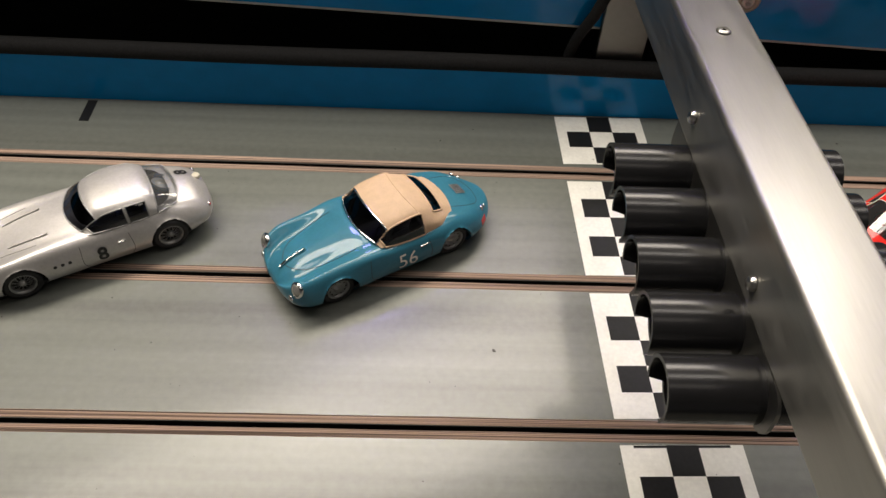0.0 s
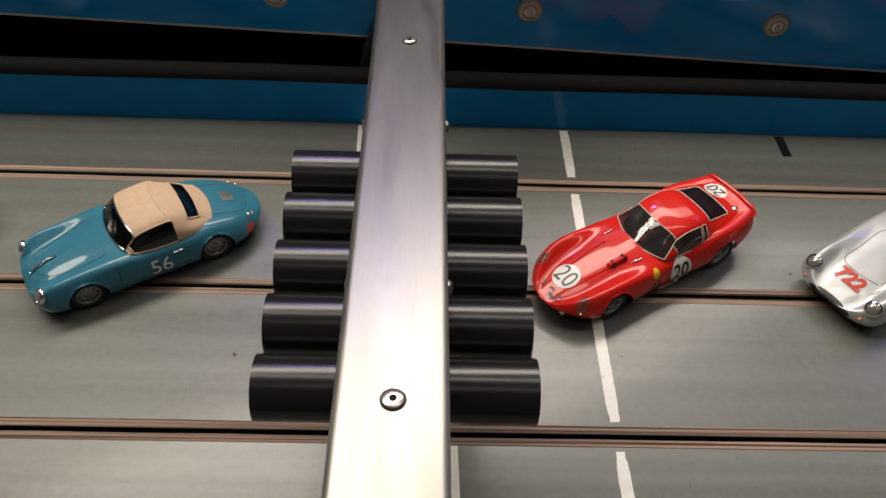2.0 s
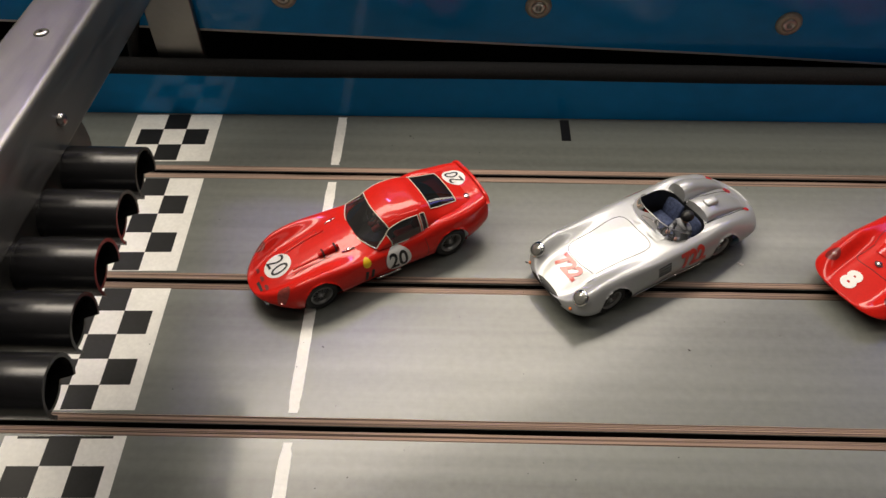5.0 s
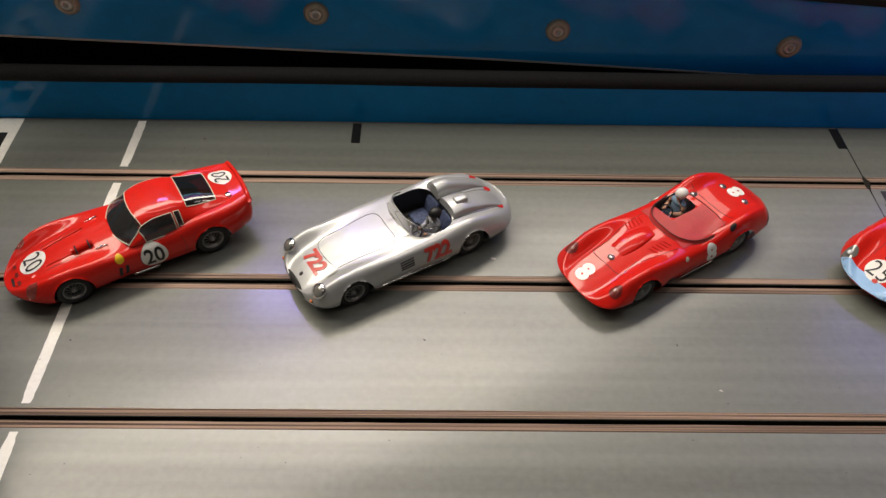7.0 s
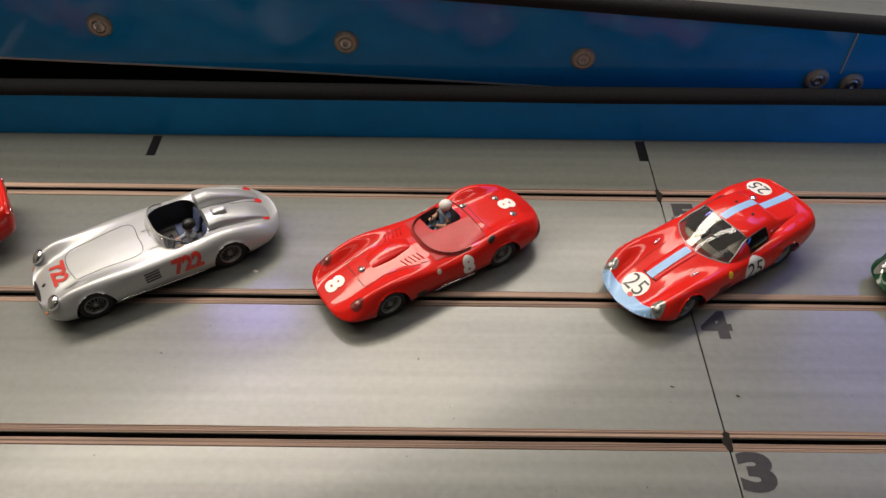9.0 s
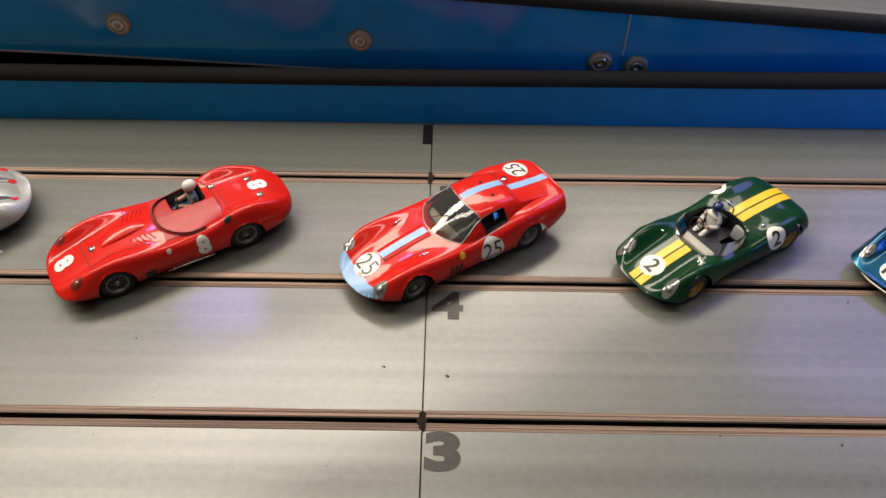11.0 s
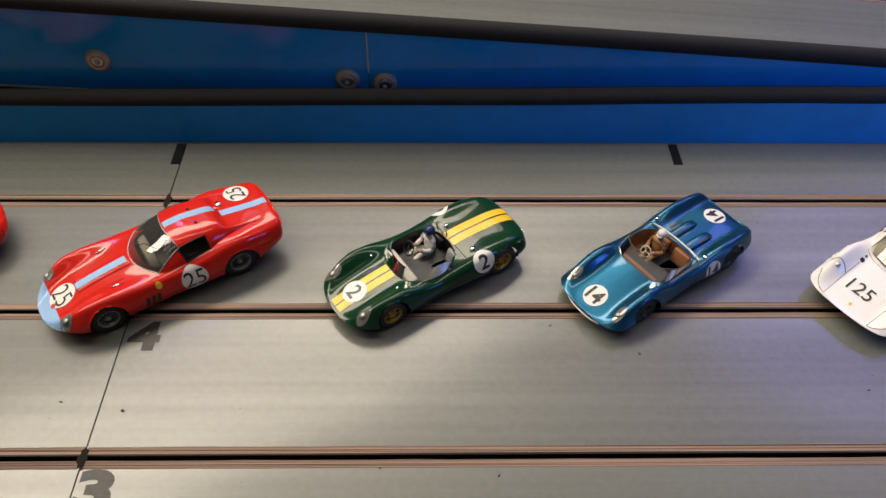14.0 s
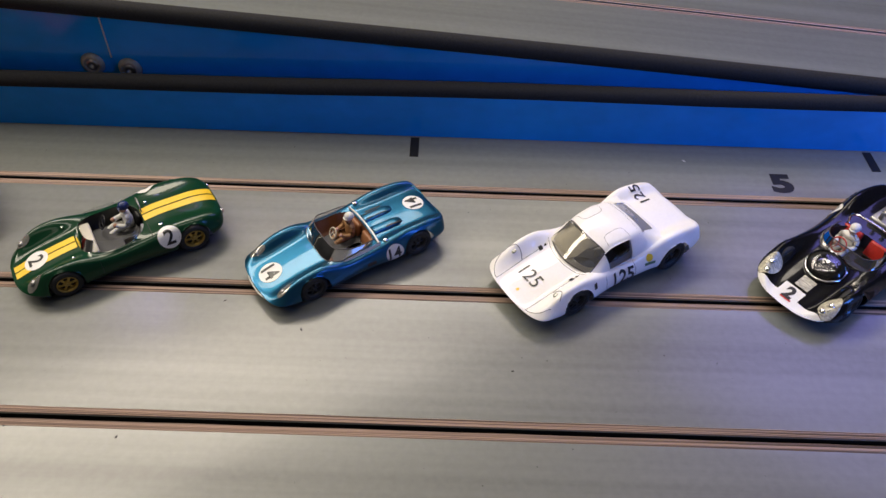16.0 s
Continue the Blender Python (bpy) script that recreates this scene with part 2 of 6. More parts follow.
LANES = (0.347, 0.4315, 0.5155, 0.6, 0.6845)
SLOT, TAPE = 0.00125, 0.0055
X0, X1 = -1.3, 2.9


def board(name, xa, xb):
    """One length of the track bed with its slots routed out."""
    prof = [(0.28, -0.02), (0.28, 0.0)]
    for y in LANES:
        prof += [(y - SLOT - 0.0003, 0.0), (y - SLOT, -0.0004), (y - SLOT, -0.008), (y + SLOT, -0.008), (y + SLOT, -0.0004), (y + SLOT + 0.0003, 0.0)]
    prof += [(WALL_Y + 0.002, 0.0), (WALL_Y + 0.002, -0.02)]
    bm = grid_bm([[(xa, y, z) for y, z in prof], [(xb, y, z) for y, z in prof]], flip=True)
    # slot walls go near black: the groove's shade is put into the colour
    for f in bm.faces:
        c = f.calc_center_median()
        f.material_index = 1 if c.z < -0.0003 and 0.29 < c.y < 0.72 else 0
    ob = part(name, bm, [TRACK, SLOT_DARK])
    return tagged(ob, "grey-green painted slot racing track bed with routed slots", "track bed", kind="structure")


left_board = board("floor_west", X0, SEAM_X - 0.00035)
right_board = board("floor_east", SEAM_X + 0.00035, X1)
for bed, xa, xb in ((left_board, X0, SEAM_X - 0.0009), (right_board, SEAM_X + 0.0009, X1)):
    for y in LANES:
        for s in (-1, 1):
            ya, yb = sorted((y + s * (SLOT + 0.0002), y + s * TAPE))
            bm = bmesh.new()
            n = 80
            rows = []
            for i in range(n + 1):
                x = xa + (xb - xa) * i / n
                w = 0.00016 * math.sin(i * 2.1 + y * 90 + s)
                row = []
                for k in range(11):
                    v = ya + (yb + w - ya) * k / 10
                    row.append((x, v, 0.0 if k in (0, 10) else 0.00034 - 0.00022 * (k % 2 == 0)))
                rows.append(row)
            part("contact_braid", grid_bm(rows, bm=bm, flip=True), BRAID, bed, "copper braid strip beside a slot")
    for y in LANES:
        part("slot_floor", box_bm(xa, xb, y - SLOT, y + SLOT, -0.0079, -0.0072), SLOT_DARK, bed)
underlay = tagged(part("track_underlay", box_bm(X0, X1, 0.28, 1.9, -0.06, -0.0205), DARK_VOID), "frame below the track, coloured dark for the shade under the ramp", "frame", kind="structure")

for x in (-1.2, 0.8, 2.8):
    for y in (0.34, 1.84):
        part("table_leg", box_bm(x - 0.03, x + 0.03, y - 0.03, y + 0.03, -0.9, -0.0595, bevel=0.003), DARK_VOID, underlay)


def low_wall():
    base = tagged(new("wall_low"), "glossy blue low side wall of the track", "wall", kind="structure")
    part("blue_strip", box_bm(X0, X1, WALL_Y, WALL_Y + 0.009, -0.02, 0.0325, bevel=0.0006), BLUE_PANEL, base)
    return base


low_wall()


def foam_rail(name, pts, r, label):
    ob = part(name, tube_bm(pts, r, 14), BLACK_FOAM, smooth=True)
    return tagged(ob, label, "edge padding", kind="structure")


foam_rail("trim_low", [(X0 + (X1 - X0) * i / 80, WALL_Y + 0.0042 + 0.0003 * math.sin(i * 1.3), float(np.interp(X0 + (X1 - X0) * i / 80, (0.1, 0.8, 1.05, 1.22), (0.0338, 0.0322, 0.0325, 0.035))) + 0.0003 * math.sin(i * 0.9)) for i in range(81)], 0.0055, "black foam tube capping the low blue wall")


def marker(name, xa, xb, ya, yb, mat, label, z=0.0003, cat="track marking"):
    ob = part(name, box_bm(xa, xb, ya, yb, -0.0001, z), mat)
    return tagged(ob, label, cat)


for x in (0.0365, 0.6, 0.9185, 1.239, 1.543):
    tagged(marker("distance_mark", x, x + 0.0058, 0.7175, 0.7375, BLACK_VINYL, "short black tape dash beside the low wall", 0.00025), group="distance marks")


def white_line():
    rnd = random.Random(4)
    base = tagged(new("white_line"), "worn white painted line across the lanes", "track marking")
    for ya, yb in ((0.692, 0.7373), (0.6075, 0.677), (0.523, 0.5925), (0.438, 0.508)):
        rows = []
        n = 26
        for i in range(n + 1):
            y = ya + (yb - ya) * i / n
            end = max(0, 1 - min(i, n - i) / 4)
            a = 0.4578 + rnd.uniform(0, 0.00025) + end * rnd.uniform(0, 0.0012)
            b = 0.4638 - rnd.uniform(0, 0.00025) - end * rnd.uniform(0, 0.0014)
            rows.append([(a, y, 0.0002), (b, y, 0.0002)])
        part("line_stretch", grid_bm(rows, flip=True), WHITE_VINYL, base)
    return base


white_line()


def checker(ya, yb, first):
    base = tagged(new("checkered_strip"), "black and white checkered finish line sticker", "finish line", group="finish line stickers")
    part("backing", box_bm(0.3275, 0.3825, ya, yb, -0.0001, 0.0002), WHITE_VINYL, base)
    rows = max(1, round((yb - ya) / 0.0146))
    hgt = (yb - ya) / rows if first is None else 0.0146
    for r in range(rows + 1):
        y1 = yb - r * hgt
        y0 = max(y1 - hgt, ya + 0.0004)
        if y1 - y0 < 0.003:
            continue
        for c in range(3):
            if (c + r) % 2 == 1:
                xa = 0.3335 + c * 0.0144
                part("black_square", box_bm(xa, xa + 0.0144, y0, y1 - 0.0001, 0.0001, 0.00032), BLACK_VINYL, base)
    turn = Matrix.Translation((0.3275, 0.7372, 0)) @ Matrix.Rotation(radians(1.3), 4, "Z") @ Matrix.Translation((-0.3275, -0.7372, 0))
    base.matrix_world = turn
    return base


checker(0.6925, 0.7372, 1)
checker(0.6055, 0.6772, 1)
checker(0.5215, 0.5935, 1)
last_strip = checker(0.437, 0.5085, 1)
for c in (0, 2):
    part("black_square", box_bm(0.3335 + c * 0.0144, 0.3479 + c * 0.0144, 0.5071, 0.5083, 0.0001, 0.00032), BLACK_VINYL, last_strip)


def lane_number(string, x, y, h, w, shade):
    bm = text_bm(string, h, 0.055)
    xs = [v.co.x for v in bm.verts]
    k = w / (max(xs) - min(xs))
    for v in bm.verts:
        v.co = (v.co.x * k + x, v.co.y + y, 0.0002)
    return tagged(part("lane_number", bm, shade), "painted lane number " + string + " beside a slot", "lane number", group="lane numbers")


FADED_INK = grain(material("faded_ink", (0.02, 0.019, 0.018), 0.45, spec=0.35, coat=0.05), (300, 300, 300), 0.4)
lane_number("4", 0.9355, 0.584, 0.0185, 0.0165, FADED_INK)
lane_number("3", 0.934, 0.5, 0.02, 0.0165, FADED_INK)
lane_number("5", 0.9365, 0.668, 0.0185, 0.0155, FADED_INK)
lane_number("5", 1.479, 0.7025, 0.0185, 0.0145, BLACK_VINYL)


CRUMB = grain(material("rubber_crumb", (0.03, 0.028, 0.025), 0.7), (900, 900, 900), 0.3)
PALE_CRUMB = grain(material("pale_crumb", (0.5, 0.48, 0.44), 0.6), (900, 900, 900), 0.2)


def debris(x, y, size, mat, seed):
    """A curled flake of tyre rubber or glue."""
    rnd = random.Random(seed)
    bm = bmesh.new()
    bmesh.ops.create_icosphere(bm, subdivisions=1, radius=1)
    for v in bm.verts:
        v.co = Vector((v.co.x * size * rnd.uniform(0.6, 1.3), v.co.y * size * rnd.uniform(0.3, 0.7), max(v.co.z, -0.3) * size * 0.3 * rnd.uniform(0.5, 1.2)))
    bmesh.ops.transform(bm, matrix=Matrix.Translation((x, y, size * 0.08)) @ Matrix.Rotation(rnd.uniform(0, 3), 4, "Z"), verts=bm.verts)
    return tagged(part("debris_flake", bm, mat), "tiny flake of debris lying on the track", "debris", group="debris flakes")


for k, (x, y, size, mat) in enumerate(((0.28, 0.557, 0.0013, CRUMB), (0.688, 0.618, 0.0022, PALE_CRUMB), (0.796, 0.533, 0.0012, PALE_CRUMB), (0.936, 0.54, 0.0014, CRUMB), (0.905, 0.545, 0.0011, CRUMB), (1.146, 0.59, 0.001, CRUMB), (1.114, 0.506, 0.0011, CRUMB), (1.19, 0.572, 0.0012, CRUMB), (0.573, 0.617, 0.0012, CRUMB), (0.65, 0.562, 0.0009, CRUMB), (0.255, 0.71, 0.0009, CRUMB), (0.505, 0.72, 0.0009, CRUMB), (0.47, 0.56, 0.0009, CRUMB), (1.06, 0.51, 0.0009, CRUMB), (0.78, 0.56, 0.0008, CRUMB), (1.30, 0.55, 0.0009, CRUMB), (1.42, 0.722, 0.0016, PALE_CRUMB))):
    debris(x, y, size, mat, k)


def joint_smudge(y, seed):
    """Dark irregular spot where the strips meet at the seam."""
    rnd = random.Random(seed)
    bm = bmesh.new()
    bm.faces.new([bm.verts.new((SEAM_X + 0.0024 * rnd.uniform(0.5, 1.2) * math.cos(a), y + 0.0062 * rnd.uniform(0.75, 1.1) * math.sin(a), 0.0005)) for a in [2 * math.pi * k / 18 for k in range(18)]])
    part("joint_smudge", bm, SLOT_DARK, left_board)


for k, y in enumerate(LANES):
    joint_smudge(y, 40 + k)


def specks():
    rnd = random.Random(11)
    bm = bmesh.new()
    for _ in range(420):
        x, y, s = rnd.uniform(-0.2, 1.9), rnd.uniform(0.4, 0.735), rnd.uniform(0.00012, 0.0004)
        vs = [bm.verts.new((x + s * math.cos(a) * rnd.uniform(0.6, 1.4), y + s * math.sin(a) * rnd.uniform(0.6, 1.4), 0.00022)) for a in (0, 1.3, 2.5, 3.8, 5.0)]
        bm.faces.new(vs)
    return tagged(part("dust_specks", bm, CRUMB), "fine dark dust specks on the track", "dust", kind="stuff")


specks()


# ---- the ramp behind ----
RAMP = ((-1.3, 0.17), (-0.3, 0.144), (0.125, 0.126), (0.325, 0.118), (0.7, 0.0995), (0.814, 0.0912), (0.995, 0.0783), (1.182, 0.065), (1.272, 0.0588), (1.39, 0.0497), (1.53, 0.0382), (1.75, 0.02), (2.1, 0.006), (2.9, 0.0))


def ramp_z(x):
    """Smooth height of the ramp's side panel top."""
    k = np.linspace(-0.12, 0.12, 9)
    return float(np.mean(np.interp(x + k, [p[0] for p in RAMP], [p[1] for p in RAMP])))


def ramp_panel():
    base = tagged(new("wall_ramp"), "glossy blue side panel of the sloping ramp track", "wall", kind="structure")
    for xa, xb in ((X0, 1.0442), (1.0448, X1)):
        n = max(8, round((xb - xa) / 0.04))
        rows = []
        for i in range(n + 1):
            x = xa + (xb - xa) * i / n
            zt = ramp_z(x)
            zb = float(np.interp(x, (X0, 0.125, 0.325, 0.699, 0.768, 0.822, 0.9, 1.1, X1), (0.11, 0.0627, 0.0557, 0.0404, 0.0365, 0.0336, 0.029, 0.015, -0.015)))
            rows.append([(x, PANEL_Y, zb), (x, PANEL_Y, zt), (x, PANEL_Y + 0.004, zt), (x, PANEL_Y + 0.004, zb)])
        part("blue_panel", grid_bm(rows, True), BLUE_PANEL, base)
        edge = [[(r[0][0], PANEL_Y - 0.0003, r[0][2] - 0.0012), (r[0][0], PANEL_Y - 0.0003, r[0][2] + 0.0001), (r[0][0], PANEL_Y + 0.0039, r[0][2] + 0.0001), (r[0][0], PANEL_Y + 0.0039, r[0][2] - 0.0012)] for r in rows]
        part("panel_edge", grid_bm(edge, True), PANEL_EDGE, base, "pale raw lower edge")
    part("seam_edge", box_bm(1.0441, 1.0449, PANEL_Y - 0.0006, PANEL_Y + 0.003, 0.044, ramp_z(1.0445) - 0.001), PANEL_EDGE, base, "thin pale strip in the panel joint")
    n = 70
    rows = []
    for i in range(n + 1):
        x = X0 + (X1 - X0) * i / n
        z = ramp_z(x) - 0.031
        prof = [(PANEL_Y + 0.0042, z - 0.012), (PANEL_Y + 0.0042, z)]
        for y in (0.812, 0.8965, 0.981, 1.0655, 1.15):
            prof += [(y - SLOT, z), (y - SLOT, z - 0.006), (y + SLOT, z - 0.006), (y + SLOT, z)]
        prof += [(1.25, z), (1.25, z - 0.012)]
        rows.append([(x, a, b) for a, b in prof])
    bed = tagged(part("ramp_bed", grid_bm(rows, True), TRACK), "grey painted ramp track sloping down behind the panel", "track bed", kind="structure")
    for y in (0.812, 0.8965, 0.981, 1.0655, 1.15):
        for s in (-1, 1):
            ya, yb = sorted((y + s * (SLOT + 0.0002), y + s * TAPE))
            rr = [[(r[0][0], ya, r[1][2] + 0.0001), (r[0][0], (ya + yb) / 2, r[1][2] + 0.0005), (r[0][0], yb, r[1][2] + 0.0001)] for r in rows]
            part("contact_braid", grid_bm(rr, flip=True), BRAID, bed)


ramp_panel()
foam_rail("trim_ramp", [(x, PANEL_Y + 0.002, ramp_z(x) + 0.003) for x in np.linspace(X0, 2.2, 90)], 0.0058, "black foam tube capping the blue ramp panel")


def cup_screw(x, z):
    base = tagged(new("panel_screw"), "countersunk steel screw in a cup washer on the blue panel", "screw", group="panel screws")
    m = Matrix.Translation((x, PANEL_Y, z)) @ Matrix.Rotation(radians(90), 4, "X")
    part("cup_washer", lathe_bm([(0.0078, 0), (0.0076, 0.0008), (0.0062, 0.0022), (0.0048, 0.0026), (0.0041, 0.0018)], 28, m), BRONZE, base, smooth=True)
    part("screw_head", lathe_bm([(0.0041, 0.0017), (0.0039, 0.0023), (0.0017, 0.0029), (0.0015, 0.0013), (0.0001, 0.0012)], 20, m), STEEL, base, smooth=True)
    return base


for x, z in ((-0.02, 0.0885), (0.131, 0.0835), (0.281, 0.08), (0.431, 0.076), (0.581, 0.0713), (0.7305, 0.0618), (0.879, 0.0523), (1.031, 0.039), (1.0545, 0.036)):
    cup_screw(x, z)

# ---- the timing gantry ----
GX0, GX1, GZ0, GZ1 = 0.347, 0.377, 0.111, 0.141


def gantry():
    base = tagged(new("timing_gantry"), "brushed aluminium box beam spanning the track on a post", "gantry")
    tilt = Matrix.Translation((0, 0.53, 0.141)) @ Matrix.Rotation(radians(-2.2), 4, "X") @ Matrix.Translation((0, -0.53, -0.141))
    bm = bmesh.new()
    ring = []
    for cx, cz, a0 in ((GX1 - 0.0024, GZ1 - 0.0024, 0), (GX0 + 0.0024, GZ1 - 0.0024, 90), (GX0 + 0.0024, GZ0 + 0.0024, 180), (GX1 - 0.0024, GZ0 + 0.0024, 270)):
        ring += [(cx + 0.0024 * math.cos(radians(a0 + q * 15)), cz + 0.0024 * math.sin(radians(a0 + q * 15))) for q in range(7)]
    grid_bm([[(x, y, z) for x, z in ring] for y in (0.2, 0.39, 0.58, 0.765)], True, bm)
    uv = bm.loops.layers.uv.new("along")
    for f in bm.faces:
        for loop in f.loops:
            loop[uv].uv = (loop.vert.co.x - loop.vert.co.z, loop.vert.co.y)
    bm.verts.ensure_lookup_table()
    bm.faces.new([bm.verts[i] for i in range(len(ring))])
    bm.faces.new([bm.verts[len(bm.verts) - 1 - i] for i in range(len(ring))])
    bmesh.ops.recalc_face_normals(bm, faces=bm.faces)
    bmesh.ops.transform(bm, matrix=tilt, verts=bm.verts)
    part("beam", bm, BEAM_ALU, base, smooth=True).data.set_sharp_from_angle(angle=radians(50))
    part("post", box_bm(0.348, 0.377, 0.7485, 0.7535, -0.02, 0.125, bevel=0.0008), ALU, base)
    for y in (0.444, 0.619):
        m = tilt @ Matrix.Translation((0.3625, y, GZ1 + 0.0001))
        k = 0.56 if y < 0.5 else 0.5
        sc = part("beam_screw", lathe_bm([(0.0056 * k, -0.0002), (0.0055 * k, 0.0004), (0.0047 * k, 0.0008), (0.0018 * k, 0.0008)], 26, m), STEEL, base, smooth=True)
        part("hex_socket", lathe_bm([(0.0019 * k, 0.0009), (0.0001, 0.0006)], 6, m), SLOT_DARK, sc)
        part("screw_rim", lathe_bm([(0.0061 * k, 0.00005), (0.0055 * k, 0.00012)], 26, m), SLOT_DARK, sc)
    for x, s in ((GX0, -1), (GX1, 1)):
        bm = bmesh.new()
        ring = []
        for cx, cy, a0 in ((0.59, 0.106, 0), (0.468, 0.106, 90), (0.468, 0.1005, 180), (0.59, 0.1005, 270)):
            for q in range(5):
                a = radians(a0 + q * 22.5)
                ring.append((cx + 0.0075 * math.cos(a), cy + 0.0075 * math.sin(a)))
        xa, xb = sorted((x - s * 0.0003, x - s * 0.0015))
        grid_bm([[(xx, y, z) for y, z in ring] for xx in (xa, xb)], True, bm)
        bm.verts.ensure_lookup_table()
        n = len(ring)
        bm.faces.new([bm.verts[i] for i in range(n)])
        bm.faces.new([bm.verts[2 * n - 1 - i] for i in range(n)])
        part("side_plate", bm, ALU, base)
        for y in (0.5, 0.583):
            m = Matrix.Translation((x + s * 0.0001, y, 0.122)) @ Matrix.Rotation(radians(90 * s), 4, "Y")
            part("plate_screw", lathe_bm([(0.0026, 0), (0.0025, 0.0014), (0.0017, 0.0022), (0.0001, 0.0024)], 14, m), STEEL, base, smooth=True)
    return base


gantry()


def shroud(y, z):
    base = tagged(new("sensor_tube"), "glossy black plastic tube under the aluminium beam", "sensor tube", group="sensor tubes")
    r, wall = 0.0108, 0.0014
    for xa, xb in ((0.3172, 0.407),):
        bm = bmesh.new()
        n = 40

        def ring(x, rr):
            row = []
            for k in range(n):
                a = 2 * math.pi * k / n
                cut = 0.005 if math.sin(a) < -0.6 else 0.0
                row.append((x + (cut if x == xa else -cut), y + rr * math.cos(a), z + rr * math.sin(a)))
            return row
        for (p, q), (u, v) in (((xa, r), (xb, r)), ((xb, r), (xb, r - wall)), ((xb, r - wall), (xa, r - wall)), ((xa, r - wall), (xa, r))):
            grid_bm([ring(p, q), ring(u, v)], True, bm)
        part("tube_shell", bm, BLACK_PLASTIC, base, smooth=True)
        turn = Matrix.Rotation(radians(90), 4, "Y")
        part("inner_sleeve", lathe_bm([(r - wall - 0.0004, -0.036), (r - wall - 0.0004, 0.036)], 28, Matrix.Translation(((xa + xb) / 2, y, z)) @ turn), BLACK_TRIM_DULL, base, smooth=True)
        for x, s in ((xa, -1), (xb, 1)):
            part("sensor_lens", lathe_bm([(0.004, 0.0), (0.0034, 0.0015), (0.0001, 0.0024)], 16, Matrix.Translation((x - s * 0.016, y, z)) @ Matrix.Rotation(radians(90 * s), 4, "Y")), BLACK_PLASTIC, base, smooth=True)
        part("tube_clip", box_bm(0.352, 0.372, y - 0.004, y + 0.004, z + r - 0.0004, z + r + 0.0016, bevel=0.0003), ALU, base)
    return base


for k in range(5):
    shroud(0.576 - 0.0252 * k, 0.1)


def cable():
    pts = [(0.332 + 0.0, 0.7515, 0.036), (0.335, 0.75, 0.05), (0.342, 0.748, 0.066), (0.347, 0.747, 0.082), (0.35, 0.7465, 0.1), (0.352, 0.742, 0.109)]
    fine = []
    for i in range(len(pts) - 1):
        for k in range(4):
            fine.append(Vector(pts[i]).lerp(Vector(pts[i + 1]), k / 4))
    ob = part("gantry_cable", tube_bm(fine, 0.0034, 10), BLACK_FOAM, smooth=True)
    return tagged(ob, "black sleeved cable running up the gantry post", "cable")


cable()

# ---- the room around ----
def room():
    for name, b in (("wall_north", (-4, 6, 4.0, 4.1, -0.9, 2.6)), ("wall_south", (-4, 6, -2.6, -2.5, -0.9, 2.6)), ("wall_west", (-4.1, -4, -2.5, 4.0, -0.9, 2.6)), ("wall_east", (6, 6.1, -2.5, 4.0, -0.9, 2.6))):
        tagged(part(name, box_bm(*b), WALL_PAINT), "plain grey room wall", "wall", kind="structure")
    tagged(part("ceiling", box_bm(-4.1, 6.1, -2.6, 4.1, 2.6, 2.7), WALL_PAINT), "plain room ceiling", "ceiling", kind="structure")
    tagged(part("room_floor", box_bm(-4.1, 6.1, -2.6, 4.1, -1.0, -0.9), DARK_VOID), "dark room floor", "floor", kind="structure")


room()

# ---- the model cars ----
from mathutils.bvhtree import BVHTree

MM = 0.001


def paint(name, colour, rough=0.22, metal=0.0, coat=0.6, speck=0.08):
    m = material(name, colour, rough + 0.14, metal, coat, 0.12)
    m.node_tree.nodes["Principled BSDF"].inputs["Coat Roughness"].default_value = 0.045
    return grain(m, (110, 110, 110), speck, bump=0.05)


TYRE = grain(material("tyre_rubber", (0.013, 0.013, 0.014), 0.6), (900, 900, 900), 0.3, bump=0.2)
CHROME = grain(material("chrome", (0.8, 0.8, 0.8), 0.12, 1.0), (300, 300, 300), 0.06)
RIM_SILVER = grain(material("rim_silver", (0.34, 0.34, 0.34), 0.42, 0.8), (500, 500, 500), 0.1)
RIM_GOLD = grain(material("rim_gold", (0.5, 0.33, 0.08), 0.38, 0.7), (500, 500, 500), 0.12)
RIM_DARK = grain(material("rim_dark", (0.08, 0.08, 0.085), 0.35, 0.8), (500, 500, 500), 0.15)
BLACK_TRIM = grain(material("black_trim", (0.01, 0.01, 0.011), 0.45), (300, 300, 300), 0.3)
LAMP_GLASS = grain(material("lamp_glass", (0.3, 0.3, 0.28), 0.12, 0.5, 1.0), (700, 700, 700), 0.15)
AMBER = material("amber_lens", (0.75, 0.2, 0.04), 0.15, coat=1.0)
RED_LENS = material("red_lens", (0.55, 0.03, 0.03), 0.15, coat=1.0)
GLASS_DARK = clear_glass("dark_window", (0.36, 0.37, 0.42))
GLASS_CLEAR = clear_glass("clear_window", (0.78, 0.8, 0.82), haze=0.06)
WHITE_INK = grain(material("white_ink", (0.8, 0.79, 0.76), 0.42, coat=0.15), (200, 200, 200), 0.05)
BLACK_INK = grain(material("black_ink", (0.012, 0.012, 0.013), 0.42, coat=0.15), (200, 200, 200), 0.2)
RED_INK = grain(material("red_ink", (0.55, 0.045, 0.03), 0.3, coat=0.5), (300, 300, 300), 0.15)
YELLOW_INK = grain(material("yellow_ink", (0.85, 0.55, 0.02), 0.42, coat=0.15), (200, 200, 200), 0.06)
SKY_INK = grain(material("sky_ink", (0.27, 0.47, 0.75), 0.42, coat=0.15), (200, 200, 200), 0.06)
LINE_INK = material("shut_line", (0.02, 0.018, 0.017), 0.6)
